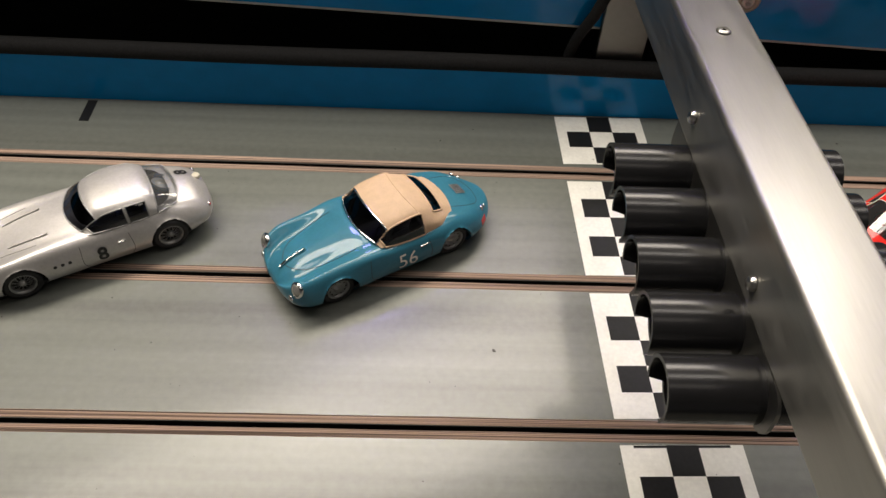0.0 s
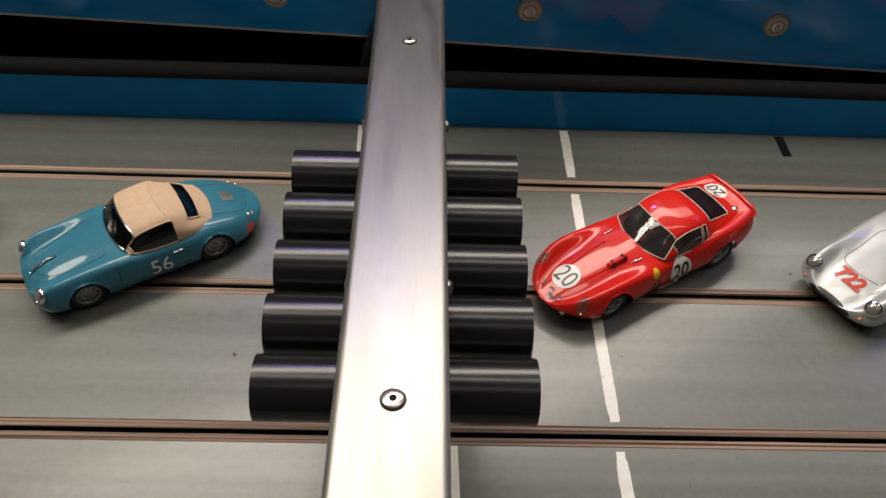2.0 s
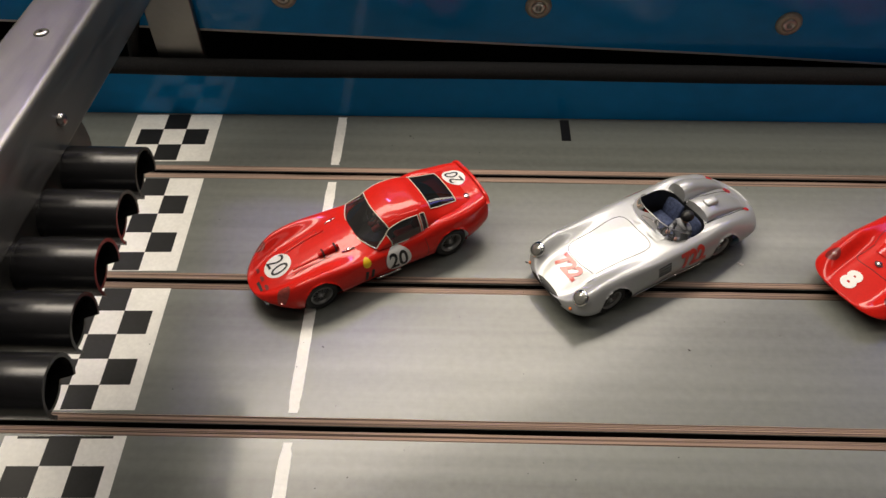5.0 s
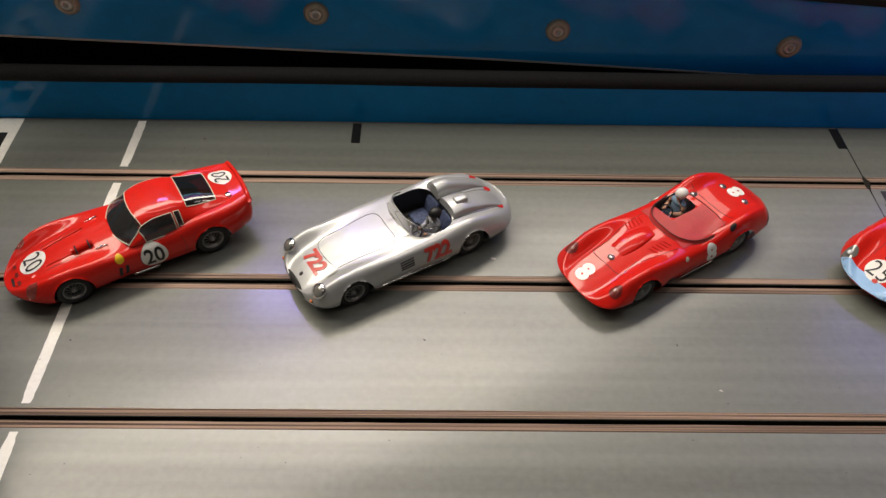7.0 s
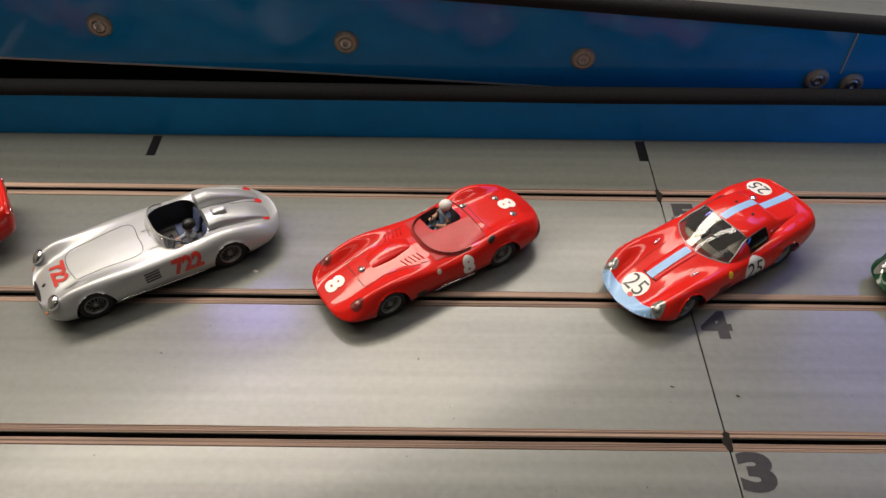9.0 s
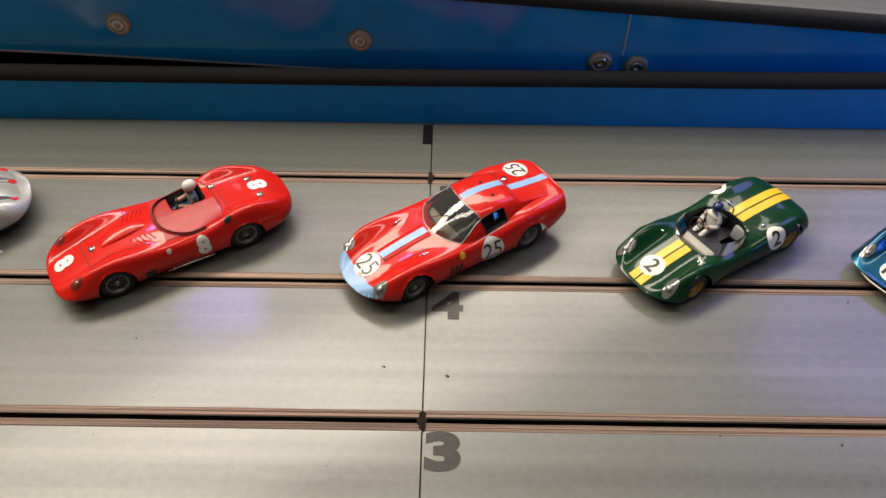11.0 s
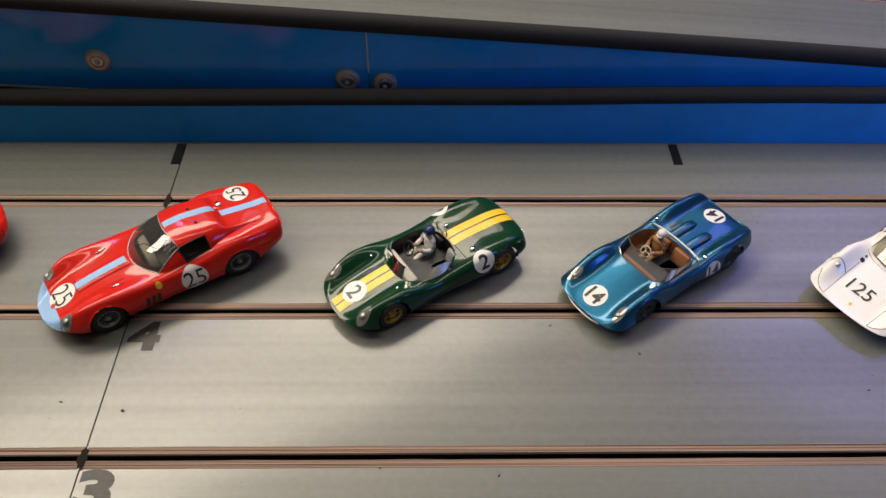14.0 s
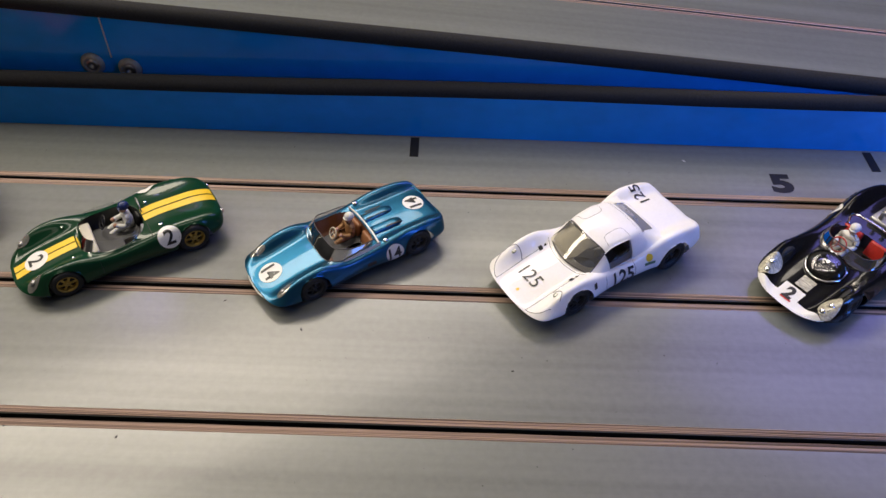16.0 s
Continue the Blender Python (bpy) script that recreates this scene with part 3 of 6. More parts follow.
TAN_CLOTH = grain(material("tan_soft_top", (0.56, 0.39, 0.26), 0.62), (260, 260, 260), 0.08, bump=0.25)
TAN_TRIM = grain(material("tan_trim", (0.3, 0.13, 0.06), 0.5), (300, 300, 300), 0.15)
RED_TRIM = grain(material("red_trim", (0.5, 0.03, 0.02), 0.45), (300, 300, 300), 0.15)
NAVY_CLOTH = grain(material("blue_check_cloth", (0.06, 0.08, 0.16), 0.8), (700, 700, 700), 0.6)
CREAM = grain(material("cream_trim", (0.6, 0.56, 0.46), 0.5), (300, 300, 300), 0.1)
WHITE_DOLL = grain(material("white_figure_paint", (0.72, 0.71, 0.68), 0.45), (500, 500, 500), 0.1)
BLUE_DOLL = grain(material("pale_blue_figure_paint", (0.16, 0.25, 0.36), 0.55), (500, 500, 500), 0.15)
BROWN_DOLL = grain(material("brown_figure_paint", (0.33, 0.17, 0.07), 0.55), (500, 500, 500), 0.15)
GREY_DOLL = grain(material("grey_figure_paint", (0.3, 0.31, 0.34), 0.5), (500, 500, 500), 0.15)
NAVY_DOLL = material("navy_figure_paint", (0.015, 0.03, 0.12), 0.25)
FLESH = material("figure_face_paint", (0.5, 0.27, 0.18), 0.5)


def curve(pts):
    """Smooth curve with no overshoot through (x, value) pairs, or a constant."""
    if not isinstance(pts, (list, tuple)):
        return lambda x: pts
    xs, ys = np.array([p[0] for p in pts], float), np.array([p[1] for p in pts], float)
    h, d = np.diff(xs), np.diff(ys) / np.diff(xs)
    m = np.zeros(len(xs))
    m[0], m[-1] = d[0], d[-1]
    for i in range(1, len(xs) - 1):
        if d[i - 1] * d[i] > 0:
            w1, w2 = 2 * h[i] + h[i - 1], h[i] + 2 * h[i - 1]
            m[i] = (w1 + w2) / (w1 / d[i - 1] + w2 / d[i])

    def f(x):
        x = min(max(x, xs[0]), xs[-1])
        i = min(max(int(np.searchsorted(xs, x)) - 1, 0), len(h) - 1)
        t = (x - xs[i]) / h[i]
        return float((1 + 2 * t) * (1 - t) ** 2 * ys[i] + t * (1 - t) ** 2 * h[i] * m[i] + t * t * (3 - 2 * t) * ys[i + 1] + t * t * (t - 1) * h[i] * m[i + 1])
    return f


def catmull(pts, n):
    """Points on a smooth line through pts, n to a stretch."""
    p = [np.array(q, float) for q in pts]
    p = [2 * p[0] - p[1]] + p + [2 * p[-1] - p[-2]]
    out = []
    for i in range(1, len(p) - 2):
        for k in range(n):
            t = k / n
            out.append(0.5 * (2 * p[i] + (p[i + 1] - p[i - 1]) * t + (2 * p[i - 1] - 5 * p[i] + 4 * p[i + 1] - p[i + 2]) * t * t + (3 * p[i] - p[i - 1] - 3 * p[i + 1] + p[i + 2]) * t ** 3))
    out.append(p[-2])
    return out


class Car:
    """A model car in millimetres: front axle at x = 0, nose towards -x, ground at z = 0."""

    def __init__(self, label, corner, angle, half, size=1.0, shift=(0, 0)):
        self.base = tagged(new("model_car"), label, "slot car", group="model cars on the track")
        a = radians(angle)
        x, y = corner[0] - half * MM * math.sin(a), corner[1] + half * MM * math.cos(a)
        self.place = pose(x, y, 0.0004, 0, 0, angle) @ Matrix.Translation((shift[0] * MM, shift[1] * MM, 0)) @ Matrix.Diagonal((size, size, size, 1))
        self.base.matrix_world = self.place

    def part(self, name, bm, mat, parent=None, label="", smooth=True):
        for v in bm.verts:
            v.co *= MM
        return part(name, bm, mat, parent or self.base, label, smooth)

    def body(self, mat, x0, x1, W, C, F, c=0.75, V=None, S=5.0, nz=12, tz=14, rn=20, rt=16, pn=2.4, pt=2.6, wheels=(), openings=(), waist=0.45, bumps=()):
        W, C, F, c, S = curve(W), curve(C), curve(F), curve(c), curve(S)
        V = curve(V) if V else (lambda x: 0.5 * (C(x) + F(x)))
        openings = [(*o, 0.0)[:5] for o in openings]
        n = 110
        self.edge = nz + 1.5
        rows = []
        for i in range(n + 1):
            t = i / n
            t = 0.62 * (0.5 - 0.5 * math.cos(math.pi * t)) + 0.38 * t
            x = x0 + (x1 - x0) * t
            a, b = min((x - x0) / rn, 1), min((x1 - x) / rt, 1)
            ew = max((1 - (1 - a) ** pn), 0) ** (1 / pn) * max((1 - (1 - b) ** pt), 0) ** (1 / pt)
            ea, eb = max((1 - (1 - a) ** 2.2), 0) ** 0.42, max((1 - (1 - b) ** 2.2), 0) ** 0.42

            def hz(z):
                return nz + (z - nz) * ea if a < 1 else tz + (z - tz) * eb
            w, f, s = max(W(x) * ew, 0.05), F(x), S(x) - 1.2
            m = s + (f - s) * waist
            half = [(0, C(x)), (0.33 * c(x) * w, C(x) - (C(x) - V(x)) * 0.3), (0.68 * c(x) * w, V(x)), (c(x) * w, f), (0.5 * (c(x) + 1) * w + 0.028 * w, f - (f - m) * 0.38), (w, m), (0.94 * w, m - (m - s) * 0.6), (0.8 * w, s)]
            half = catmull(half, 5)
            row = [(x, -y, hz(z)) for y, z in half[::-1]] + [(x, y, hz(z)) for y, z in half[1:]]
            for xc, lf, lr, yc, wi, wo, h in bumps:
                u = (x - xc) / (lf if x < xc else lr)
                e = h * math.exp(-abs(u) ** 3)
                for k, q in enumerate(row):
                    d = abs(q[1]) - yc * min(1, w / max(W(x), 1e-6))
                    col = abs(k - len(half) + 1)
                    fade = 1 - min(1, max(0, (col - 16) / 8))
                    row[k] = (q[0], q[1], q[2] + e * ea * eb * fade * math.exp(-abs(d / (wi if d < 0 else wo)) ** 2.6))
            rows.append(row)
        pts = np.array(rows)
        inside = np.zeros(pts.shape[:2], bool)
        flat = pts.reshape(-1, 3)
        kill = inside.reshape(-1)
        for wx, wz, r in wheels:
            side = np.tile(np.abs(np.arange(pts.shape[1]) - pts.shape[1] // 2) > 16, pts.shape[0])
            d = np.hypot(flat[:, 0] - wx, flat[:, 2] - wz)
            hit = side & (d < r)
            flat[hit, 0] = wx + (flat[hit, 0] - wx) / np.maximum(d[hit], 1e-6) * (d[hit])
            kill |= hit
        arch = kill.copy()
        for ox, oa, ob, p, oy in openings:
            q = (np.abs((flat[:, 0] - ox) / oa) ** p + np.abs((flat[:, 1] - oy) / ob) ** p) ** (1 / p)
            top = flat[:, 2] > 13
            kill |= top & (q < 1)
        K = kill.reshape(inside.shape)
        gone = K[:-1, :-1] & K[1:, :-1] & K[1:, 1:] & K[:-1, 1:]
        P = flat.copy()
        for wx, wz, r in wheels:
            d = np.hypot(flat[:, 0] - wx, flat[:, 2] - wz)
            hit = arch & (d < r)
            k = r / np.maximum(d, 1e-6)
            P[hit, 0] = wx + (flat[hit, 0] - wx) * k[hit]
            P[hit, 2] = np.maximum(wz + (flat[hit, 2] - wz) * k[hit], 3.5)
        for ox, oa, ob, p, oy in openings:
            q = (np.abs((flat[:, 0] - ox) / oa) ** p + np.abs((flat[:, 1] - oy) / ob) ** p) ** (1 / p)
            hit = (flat[:, 2] > 13) & (q < 1) & (q > 0.01)
            P[hit, 0] = ox + (flat[hit, 0] - ox) / q[hit]
            P[hit, 1] = oy + (flat[hit, 1] - oy) / q[hit]
        grid = P.reshape(pts.shape)
        full = grid_bm([[tuple(p) for p in r] for r in pts], flip=True)
        full.normal_update()
        self.tree = BVHTree.FromBMesh(full)
        full.free()
        bm = grid_bm([[tuple(p) for p in r] for r in grid], keep=lambda i, j: not gone[i, j], flip=True)
        bmesh.ops.delete(bm, geom=[v for v in bm.verts if not v.link_faces], context="VERTS")
        bmesh.ops.remove_doubles(bm, verts=bm.verts, dist=0.01)
        self.shell = self.part("body", bm, mat)
        # the floor pan and the inner box that the arches show
        b2 = bmesh.new()
        box(b2, x0 + 15, x1 - max(rt * 0.6, 20), -W(40) * 0.76, W(40) * 0.76, 1.6, 4.6, bevel=0.6)
        box(b2, x0 + rn, x1 - max(rt, 16), -W(40) * 0.52, W(40) * 0.52, 5.2, 9.5, bevel=0.5)
        self.part("chassis", b2, BLACK_TRIM, label="black plastic chassis", smooth=False)
        self.halfwidth = W
        return self

    def top(self, x, y):
        hit = self.tree.ray_cast(Vector((x, y, 90)), Vector((0, 0, -1)))
        return hit[0].z if hit[0] else 12.0

    def tub(self, ox, oa, ob, p, oy=0.0, floor=7.0, mat=None, drop=0.2):
        """The inside of a cockpit, from its rim down to its floor."""
        n = 48
        ring = []
        for k in range(n):
            a = 2 * math.pi * k / n
            cx, sy = math.cos(a), math.sin(a)
            ring.append((ox + oa * math.copysign(abs(cx) ** (2 / p), cx), oy + ob * math.copysign(abs(sy) ** (2 / p), sy)))
        rows = [[(x, y, self.top(x, y) - drop) for x, y in ring], [(ox + (x - ox) * 0.97, oy + (y - oy) * 0.97, floor + 2) for x, y in ring], [(ox + (x - ox) * 0.9, oy + (y - oy) * 0.9, floor) for x, y in ring], [(ox, oy, floor) for x, y in ring]]
        return self.part("cockpit_tub", grid_bm(rows, True, flip=True), mat or BLACK_TRIM)

    def throw(self, bm, origin, u, v, ray, name, mat, lift=0.12, parent=None, label="", fine=2.2):
        """Lays a flat shape on the body along the direction ray."""
        o, u, v, ray = Vector(origin), Vector(u), Vector(v), Vector(ray)
        for _ in range(3):
            long = [e for e in bm.edges if e.calc_length() > fine]
            if not long:
                break
            bmesh.ops.subdivide_edges(bm, edges=long, cuts=1)
        bmesh.ops.triangulate(bm, faces=bm.faces)
        for w in bm.verts:
            q = o + u * w.co.x + v * w.co.y
            hit = self.tree.ray_cast(q - ray * 90, ray)
            if hit[0] is None or (ray.x > 0.9 and hit[0].x > -6):
                q.z = q.z if abs(ray.z) < 0.9 else self.edge
                q.x = -32 if ray.x > 0.9 else q.x
                hit = self.tree.find_nearest(q)
            nrm = hit[1] if hit[1].dot(ray) < 0 else -hit[1]
            w.co = hit[0] + nrm * lift
        return self.part(name, bm, mat, parent or self.base, label)

    FRAMES = {"nose": ((0, -1, 0), (1, 0, 0), (0, 0, -1)), "deck": ((0, 1, 0), (-1, 0, 0), (0, 0, -1)), "left": ((1, 0, 0), (0, 0, 1), (0, 1, 0)), "right": ((-1, 0, 0), (0, 0, 1), (0, -1, 0)), "front": ((0, -1, 0), (0, 0, 1), (1, 0, 0)), "rear": ((0, 1, 0), (0, 0, 1), (-1, 0, 0)), "haunch_left": ((1, 0, 0), (0, 0.7, 0.7), (0, 0.7, -0.7)), "haunch_right": ((-1, 0, 0), (0, -0.7, 0.7), (0, -0.7, -0.7))}

    def patch(self, face, origin, w, h, name, mat, lift=0.12, label="", oval=False, parent=None, turn=0):
        """A rectangle or an oval on the body."""
        bm = bmesh.new()
        if oval:
            n = 28
            ring = [[(w / 2 * r * math.cos(2 * math.pi * k / n), h / 2 * r * math.sin(2 * math.pi * k / n), 0) for k in range(n)] for r in (0.001, 0.3, 0.6, 0.85, 1)]
            grid_bm(ring, True, bm)
        else:
            a, b = max(2, round(w / 0.7)), max(2, round(h / 0.7))
            grid_bm([[(-w / 2 + w * i / a, -h / 2 + h * j / b, 0) for j in range(b + 1)] for i in range(a + 1)], bm=bm)
        if turn:
            bmesh.ops.rotate(bm, verts=bm.verts, matrix=Matrix.Rotation(radians(turn), 3, "Z"))
        u, v, ray = self.FRAMES[face]
        return self.throw(bm, origin, u, v, ray, name, mat, lift, parent, label, fine=9)

    def number(self, face, origin, string, h, mat, bold=0.02, lift=0.36, wide=1.0, turn=0):
        bm = text_bm(string, h, bold)
        for w in bm.verts:
            w.co.x *= wide
        if turn:
            bmesh.ops.rotate(bm, verts=bm.verts, matrix=Matrix.Rotation(radians(turn), 3, "Z"))
        u, v, ray = self.FRAMES[face]
        return self.throw(bm, origin, u, v, ray, "race_number", mat, lift)

    def roundel(self, face, origin, d, string, h, ink=None, tall=1.0, bold=0.015, turn=0, wide=1.0):
        r = self.patch(face, origin, d, d * tall, "roundel", WHITE_INK, 0.22, "white number roundel", oval=True)
        n = self.number(face, origin, string, h, ink or BLACK_INK, bold, turn=turn, wide=wide)
        n.parent = r
        return r

    def line(self, face, pts, r, name, mat, lift=0.0, closed=False):
        """A thin bar laid along the body."""
        u, v, ray = (Vector(q) for q in self.FRAMES[face])
        fine = catmull([(*p, 0) for p in pts], 5)
        out = []
        for p in fine:
            q = Vector((p[0], p[1], 60)) if face in ("nose", "deck") else Vector((p[0], -60 if face == "left" else 60, p[1]))
            hit = self.tree.ray_cast(q, ray)
            if hit[0] is None:
                hit = self.tree.find_nearest(q)
            out.append(hit[0] + (hit[1] if hit[1].dot(ray) < 0 else -hit[1]) * lift)
        return self.part(name, tube_bm(out, r, 6, closed=closed), mat)

    def lamp(self, x, y, z, r, mat=None, ring=CHROME, depth=0.5, aim=(-1, 0, 0.25), name="headlight", rr=0.16, sink=0.1):
        """A domed lamp in a ring, square on aim."""
        way = Vector(aim).normalized()
        hit = self.tree.ray_cast(Vector((x, y, z)) + way * 40, -way)
        at = hit[0] if hit[0] is not None else self.tree.find_nearest(Vector((x, y, z)))[0]
        m = Matrix.Translation(at + way * r * sink) @ way.to_track_quat("Z", "Y").to_matrix().to_4x4()
        lens = [(r * math.cos(radians(a)), r * depth * math.sin(radians(a))) for a in (0, 18, 36, 54, 72, 89)]
        l = self.part(name, lathe_bm(lens, 20, m), mat or LAMP_GLASS)
        if ring:
            self.part("lamp_ring", lathe_bm([(r * 0.98, -r * 0.5), (r * (1 + rr), -r * 0.3), (r * (1 + rr), r * 0.1), (r * 0.97, r * 0.22)], 20, m), ring, l)
        return l

    def bowl(self, x, y, r=1.7):
        """A small bright reflector under a headlight cover."""
        self.lamp(x, y, self.top(x, y), r, RIM_SILVER, ring=None, aim=(-0.5, 0, 0.85), depth=0.45, name="lamp_reflector", rr=0.12)

    def knob(self, x, y, r, h, mat=CHROME, name="filler_cap", z=None):
        m = Matrix.Translation((x, y, self.top(x, y) if z is None else z))
        return self.part(name, lathe_bm([(r, -0.3), (r, h * 0.6), (r * 0.8, h), (0.01, h)], 16, m), mat)

    def wheels(self, wb, track_f, track_r, rad_f, rad_r, wid_f, wid_r, rim_mat, style="wire", rim=0.68):
        for x, tr, R, wd in ((0, track_f, rad_f, wid_f), (wb, track_r, rad_r, wid_r)):
            tm = None
            for s in (-1, 1):
                w = new("wheel")
                w.parent = self.base
                w.matrix_local = Matrix.Translation((x * MM, s * (tr / 2 - 1.1) * MM, R * MM)) @ Matrix.Rotation(radians(90 * (1 if s < 0 else -1)), 4, "X")
                if tm is None:
                    h, q = wd / 2, R * rim
                    prof = [(q, -h * 0.8), (q * 1.04, -h), (R * 0.9, -h), (R * 0.98, -h * 0.72), (R, -h * 0.3), (R, h * 0.3), (R * 0.98, h * 0.72), (R * 0.9, h), (q * 1.04, h), (q, h * 0.8), (q * 0.97, h * 0.3), (q * 0.97, -h * 0.3), (q, -h * 0.8)]
                    t = self.part("tyre", lathe_bm(prof, 36), TYRE, w)
                    bm = lathe_bm([(q * 1.0, h * 0.78), (q * 0.99, h * 0.92), (q * 0.9, h * 0.9), (q * 0.84, h * 0.35), (q * 0.8, h * 0.1)], 36)
                    if style == "wire":
                        for k in range(22):
                            a = 2 * math.pi * k / 22
                            b = a + (0.35 if k % 2 else -0.35)
                            tube_bm([(q * 0.22 * math.cos(b), q * 0.22 * math.sin(b), h * 0.62), (q * 0.86 * math.cos(a), q * 0.86 * math.sin(a), h * (0.5 if k % 2 else 0.3))], 0.17, 4, bm)
                        lathe_bm([(q * 0.27, h * 0.2), (q * 0.24, h * 0.75), (q * 0.12, h * 0.95), (0.01, h)], 14, None, bm)
                    elif style == "disc":
                        lathe_bm([(q * 0.85, h * 0.3), (q * 0.62, h * 0.62), (q * 0.5, h * 0.5), (q * 0.34, h * 0.55), (q * 0.28, h * 0.78), (0.01, h * 0.85)], 28, None, bm)
                    else:
                        for k in range(6):
                            a = 2 * math.pi * k / 6
                            m = Matrix.Rotation(a, 4, "Z")
                            rr = [[m @ Vector((q * p, sy * q * wv, h * z)) for p, wv, z in ((0.2, 0.16, 0.6), (0.5, 0.11, 0.62), (0.88, 0.17, 0.45))] for sy in (-1, 1)]
                            grid_bm(rr, bm=bm)
                        lathe_bm([(q * 0.3, h * 0.2), (q * 0.28, h * 0.66), (q * 0.15, h * 0.85), (0.01, h * 0.88)], 14, None, bm)
                    self.part("rim", bm, rim_mat, w)
                    self.part("brake_disc", lathe_bm([(q * 0.83, -h * 0.2), (0.01, -h * 0.2)], 20), BLACK_TRIM, w)
                    if style == "disc":
                        for k in range(10):
                            a = 2 * math.pi * k / 10
                            m = Matrix.Translation((q * 0.7 * math.cos(a), q * 0.7 * math.sin(a), h * 0.55)) @ Matrix.Rotation(a, 4, "Z")
                            self.part("vent_hole", lathe_bm([(q * 0.085, 0.12), (0.01, 0.16)], 8, m), BLACK_TRIM, w)
                    tm = t.data
                    kids = [(o.name.split(".")[0], o.data) for o in w.children]
                else:
                    for nm, data in kids:
                        o = new(nm, data)
                        o.parent = w

    def cabin(self, mat, xs, R, Wr, Wb, B, drop=4.0, bow=0.0, bow_r=0.0, screen=None, side=None, rear=None, glass=None, rear_glass=None, frame=CHROME, roof_name="roof", bulge=0.6, frame_r=0.42, quarter=None, sail=None, side_glass=None, side_frame=None, wrap=False):
        """A closed cabin: xs runs from the foot of the windscreen to the end of the roof."""
        R, Wr, Wb, B = curve(R), curve(Wr), curve(Wb), curve(B)
        sail = curve(sail) if sail else None
        marks = sorted({xs[0], xs[-1], *(screen or ()), *(side or ()), *(rear or ()), *(quarter or ())})
        st = []
        for a, b in zip(marks[:-1], marks[1:]):
            k = max(2, round((b - a) / 1.3))
            st += [a + (b - a) * i / k for i in range(k)]
        st.append(marks[-1])
        span = xs[-1] - xs[0]
        n, rows = 4, []
        for x in st:
            r, wr, wb, b = R(x), Wr(x), Wb(x), B(x)
            r = max(r, b + 0.05)
            d = min(drop, (r - b) * 0.4)
            low = r - d
            if sail:
                low = max(sail(x), b + 0.02)
                d = r - low
            side_mid = ((wr + wb) / 2 + bulge * min(1, (r - b) / 8), (low + b) / 2)
            shape = (0.1, 0.38) if d > 0 else (0.0, 0.1)
            half = catmull([(0, r), (0.45 * wr, r - shape[0] * d), (0.8 * wr, r - shape[1] * d), (wr, low), side_mid, (wb, b)], n)
            row = []
            for y, z in half:
                fx = max(0, 1 - (x - xs[0]) / (span * 0.5))
                rx = max(0, 1 - (xs[-1] - x) / (span * 0.5))
                k = (y / max(wb, 1)) ** 2
                row.append((x + bow * k * fx - bow_r * k * rx, y, z))
            rows.append([(a, -y, z) for a, y, z in row[::-1]] + [(a, y, z) for a, y, z in row[1:]])
        J = (len(rows[0]) - 1) // 2
        jr = 3 * n

        def kind(i, j):
            x = (st[i] + st[i + 1]) / 2
            q = abs(j + 0.5 - J)
            if screen and screen[0] < x < screen[1] and q < jr:
                return "windscreen"
            if rear and rear[0] < x < rear[1] and q < (J if wrap else jr - 1):
                return "rear_window"
            if side and side[0] < x < side[1] and jr < q < J:
                return "side_window_" + ("l" if j < J else "r")
            if quarter and quarter[0] < x < quarter[1] and jr < q < J:
                return "quarter_" + ("l" if j < J else "r")
            return "roof"
        for name in ("roof", "windscreen", "rear_window", "side_window_l", "side_window_r", "quarter_l", "quarter_r"):
            bm = grid_bm(rows, keep=lambda i, j: kind(i, j) == name, flip=True)
            bmesh.ops.delete(bm, geom=[v for v in bm.verts if not v.link_faces], context="VERTS")
            if not bm.faces:
                bm.free()
                continue
            rim = [e for e in bm.edges if e.is_boundary]
            loop = []
            if name != "roof" and frame:
                e = rim[0]
                v = e.verts[0]
                start = v
                while True:
                    loop.append(v.co.copy())
                    v = e.other_vert(v)
                    if v == start:
                        break
                    e = next(k for k in v.link_edges if k.is_boundary and k != e)
            plain = {"roof": roof_name}.get(name, "side_window" if name[0] in "sq" else name)
            g = (rear_glass if name == "rear_window" and rear_glass else side_glass if name[0] in "sq" and side_glass else glass or GLASS_DARK)
            ob = self.part(plain, bm, mat if name == "roof" else g)
            if loop:
                self.part("window_frame", tube_bm(loop, frame_r, 6, closed=True), side_frame if side_frame and name != "windscreen" else frame, ob)
        self.rows, self.st = rows, st
        full = grid_bm(rows, flip=True)
        full.normal_update()
        self.roof_tree = BVHTree.FromBMesh(full)
        full.free()
        return self

    def on_roof(self):
        """From here on decals lie on the cabin as well as on the body."""
        a, b = self.tree, self.roof_tree

        class Both:
            def ray_cast(self, o, d):
                h = [t.ray_cast(o, d) for t in (a, b)]
                h = [k for k in h if k[0] is not None]
                return min(h, key=lambda k: k[3]) if h else (None, None, None, None)

            def find_nearest(self, o):
                return a.find_nearest(o)
        self.tree = Both()
        return self

    def screen(self, ox, oa, ob, p, a0, h, rake=0.5, glass=None, frame=None, taper=0.9, steps=26, hend=None):
        """An open car's wrap-round windscreen along the front of its cockpit."""
        rows = [[], [], []]
        for k in range(steps + 1):
            s = -1 + 2 * k / steps
            a = math.pi + s * radians(a0)
            cx, sy = math.cos(a), math.sin(a)
            x = ox + oa * math.copysign(abs(cx) ** (2 / p), cx)
            y = ob * math.copysign(abs(sy) ** (2 / p), sy)
            z = self.top(x, y)
            hh = h + ((hend if hend is not None else h) - h) * abs(s) ** 2.5
            rows[0].append((x, y, z - 0.1))
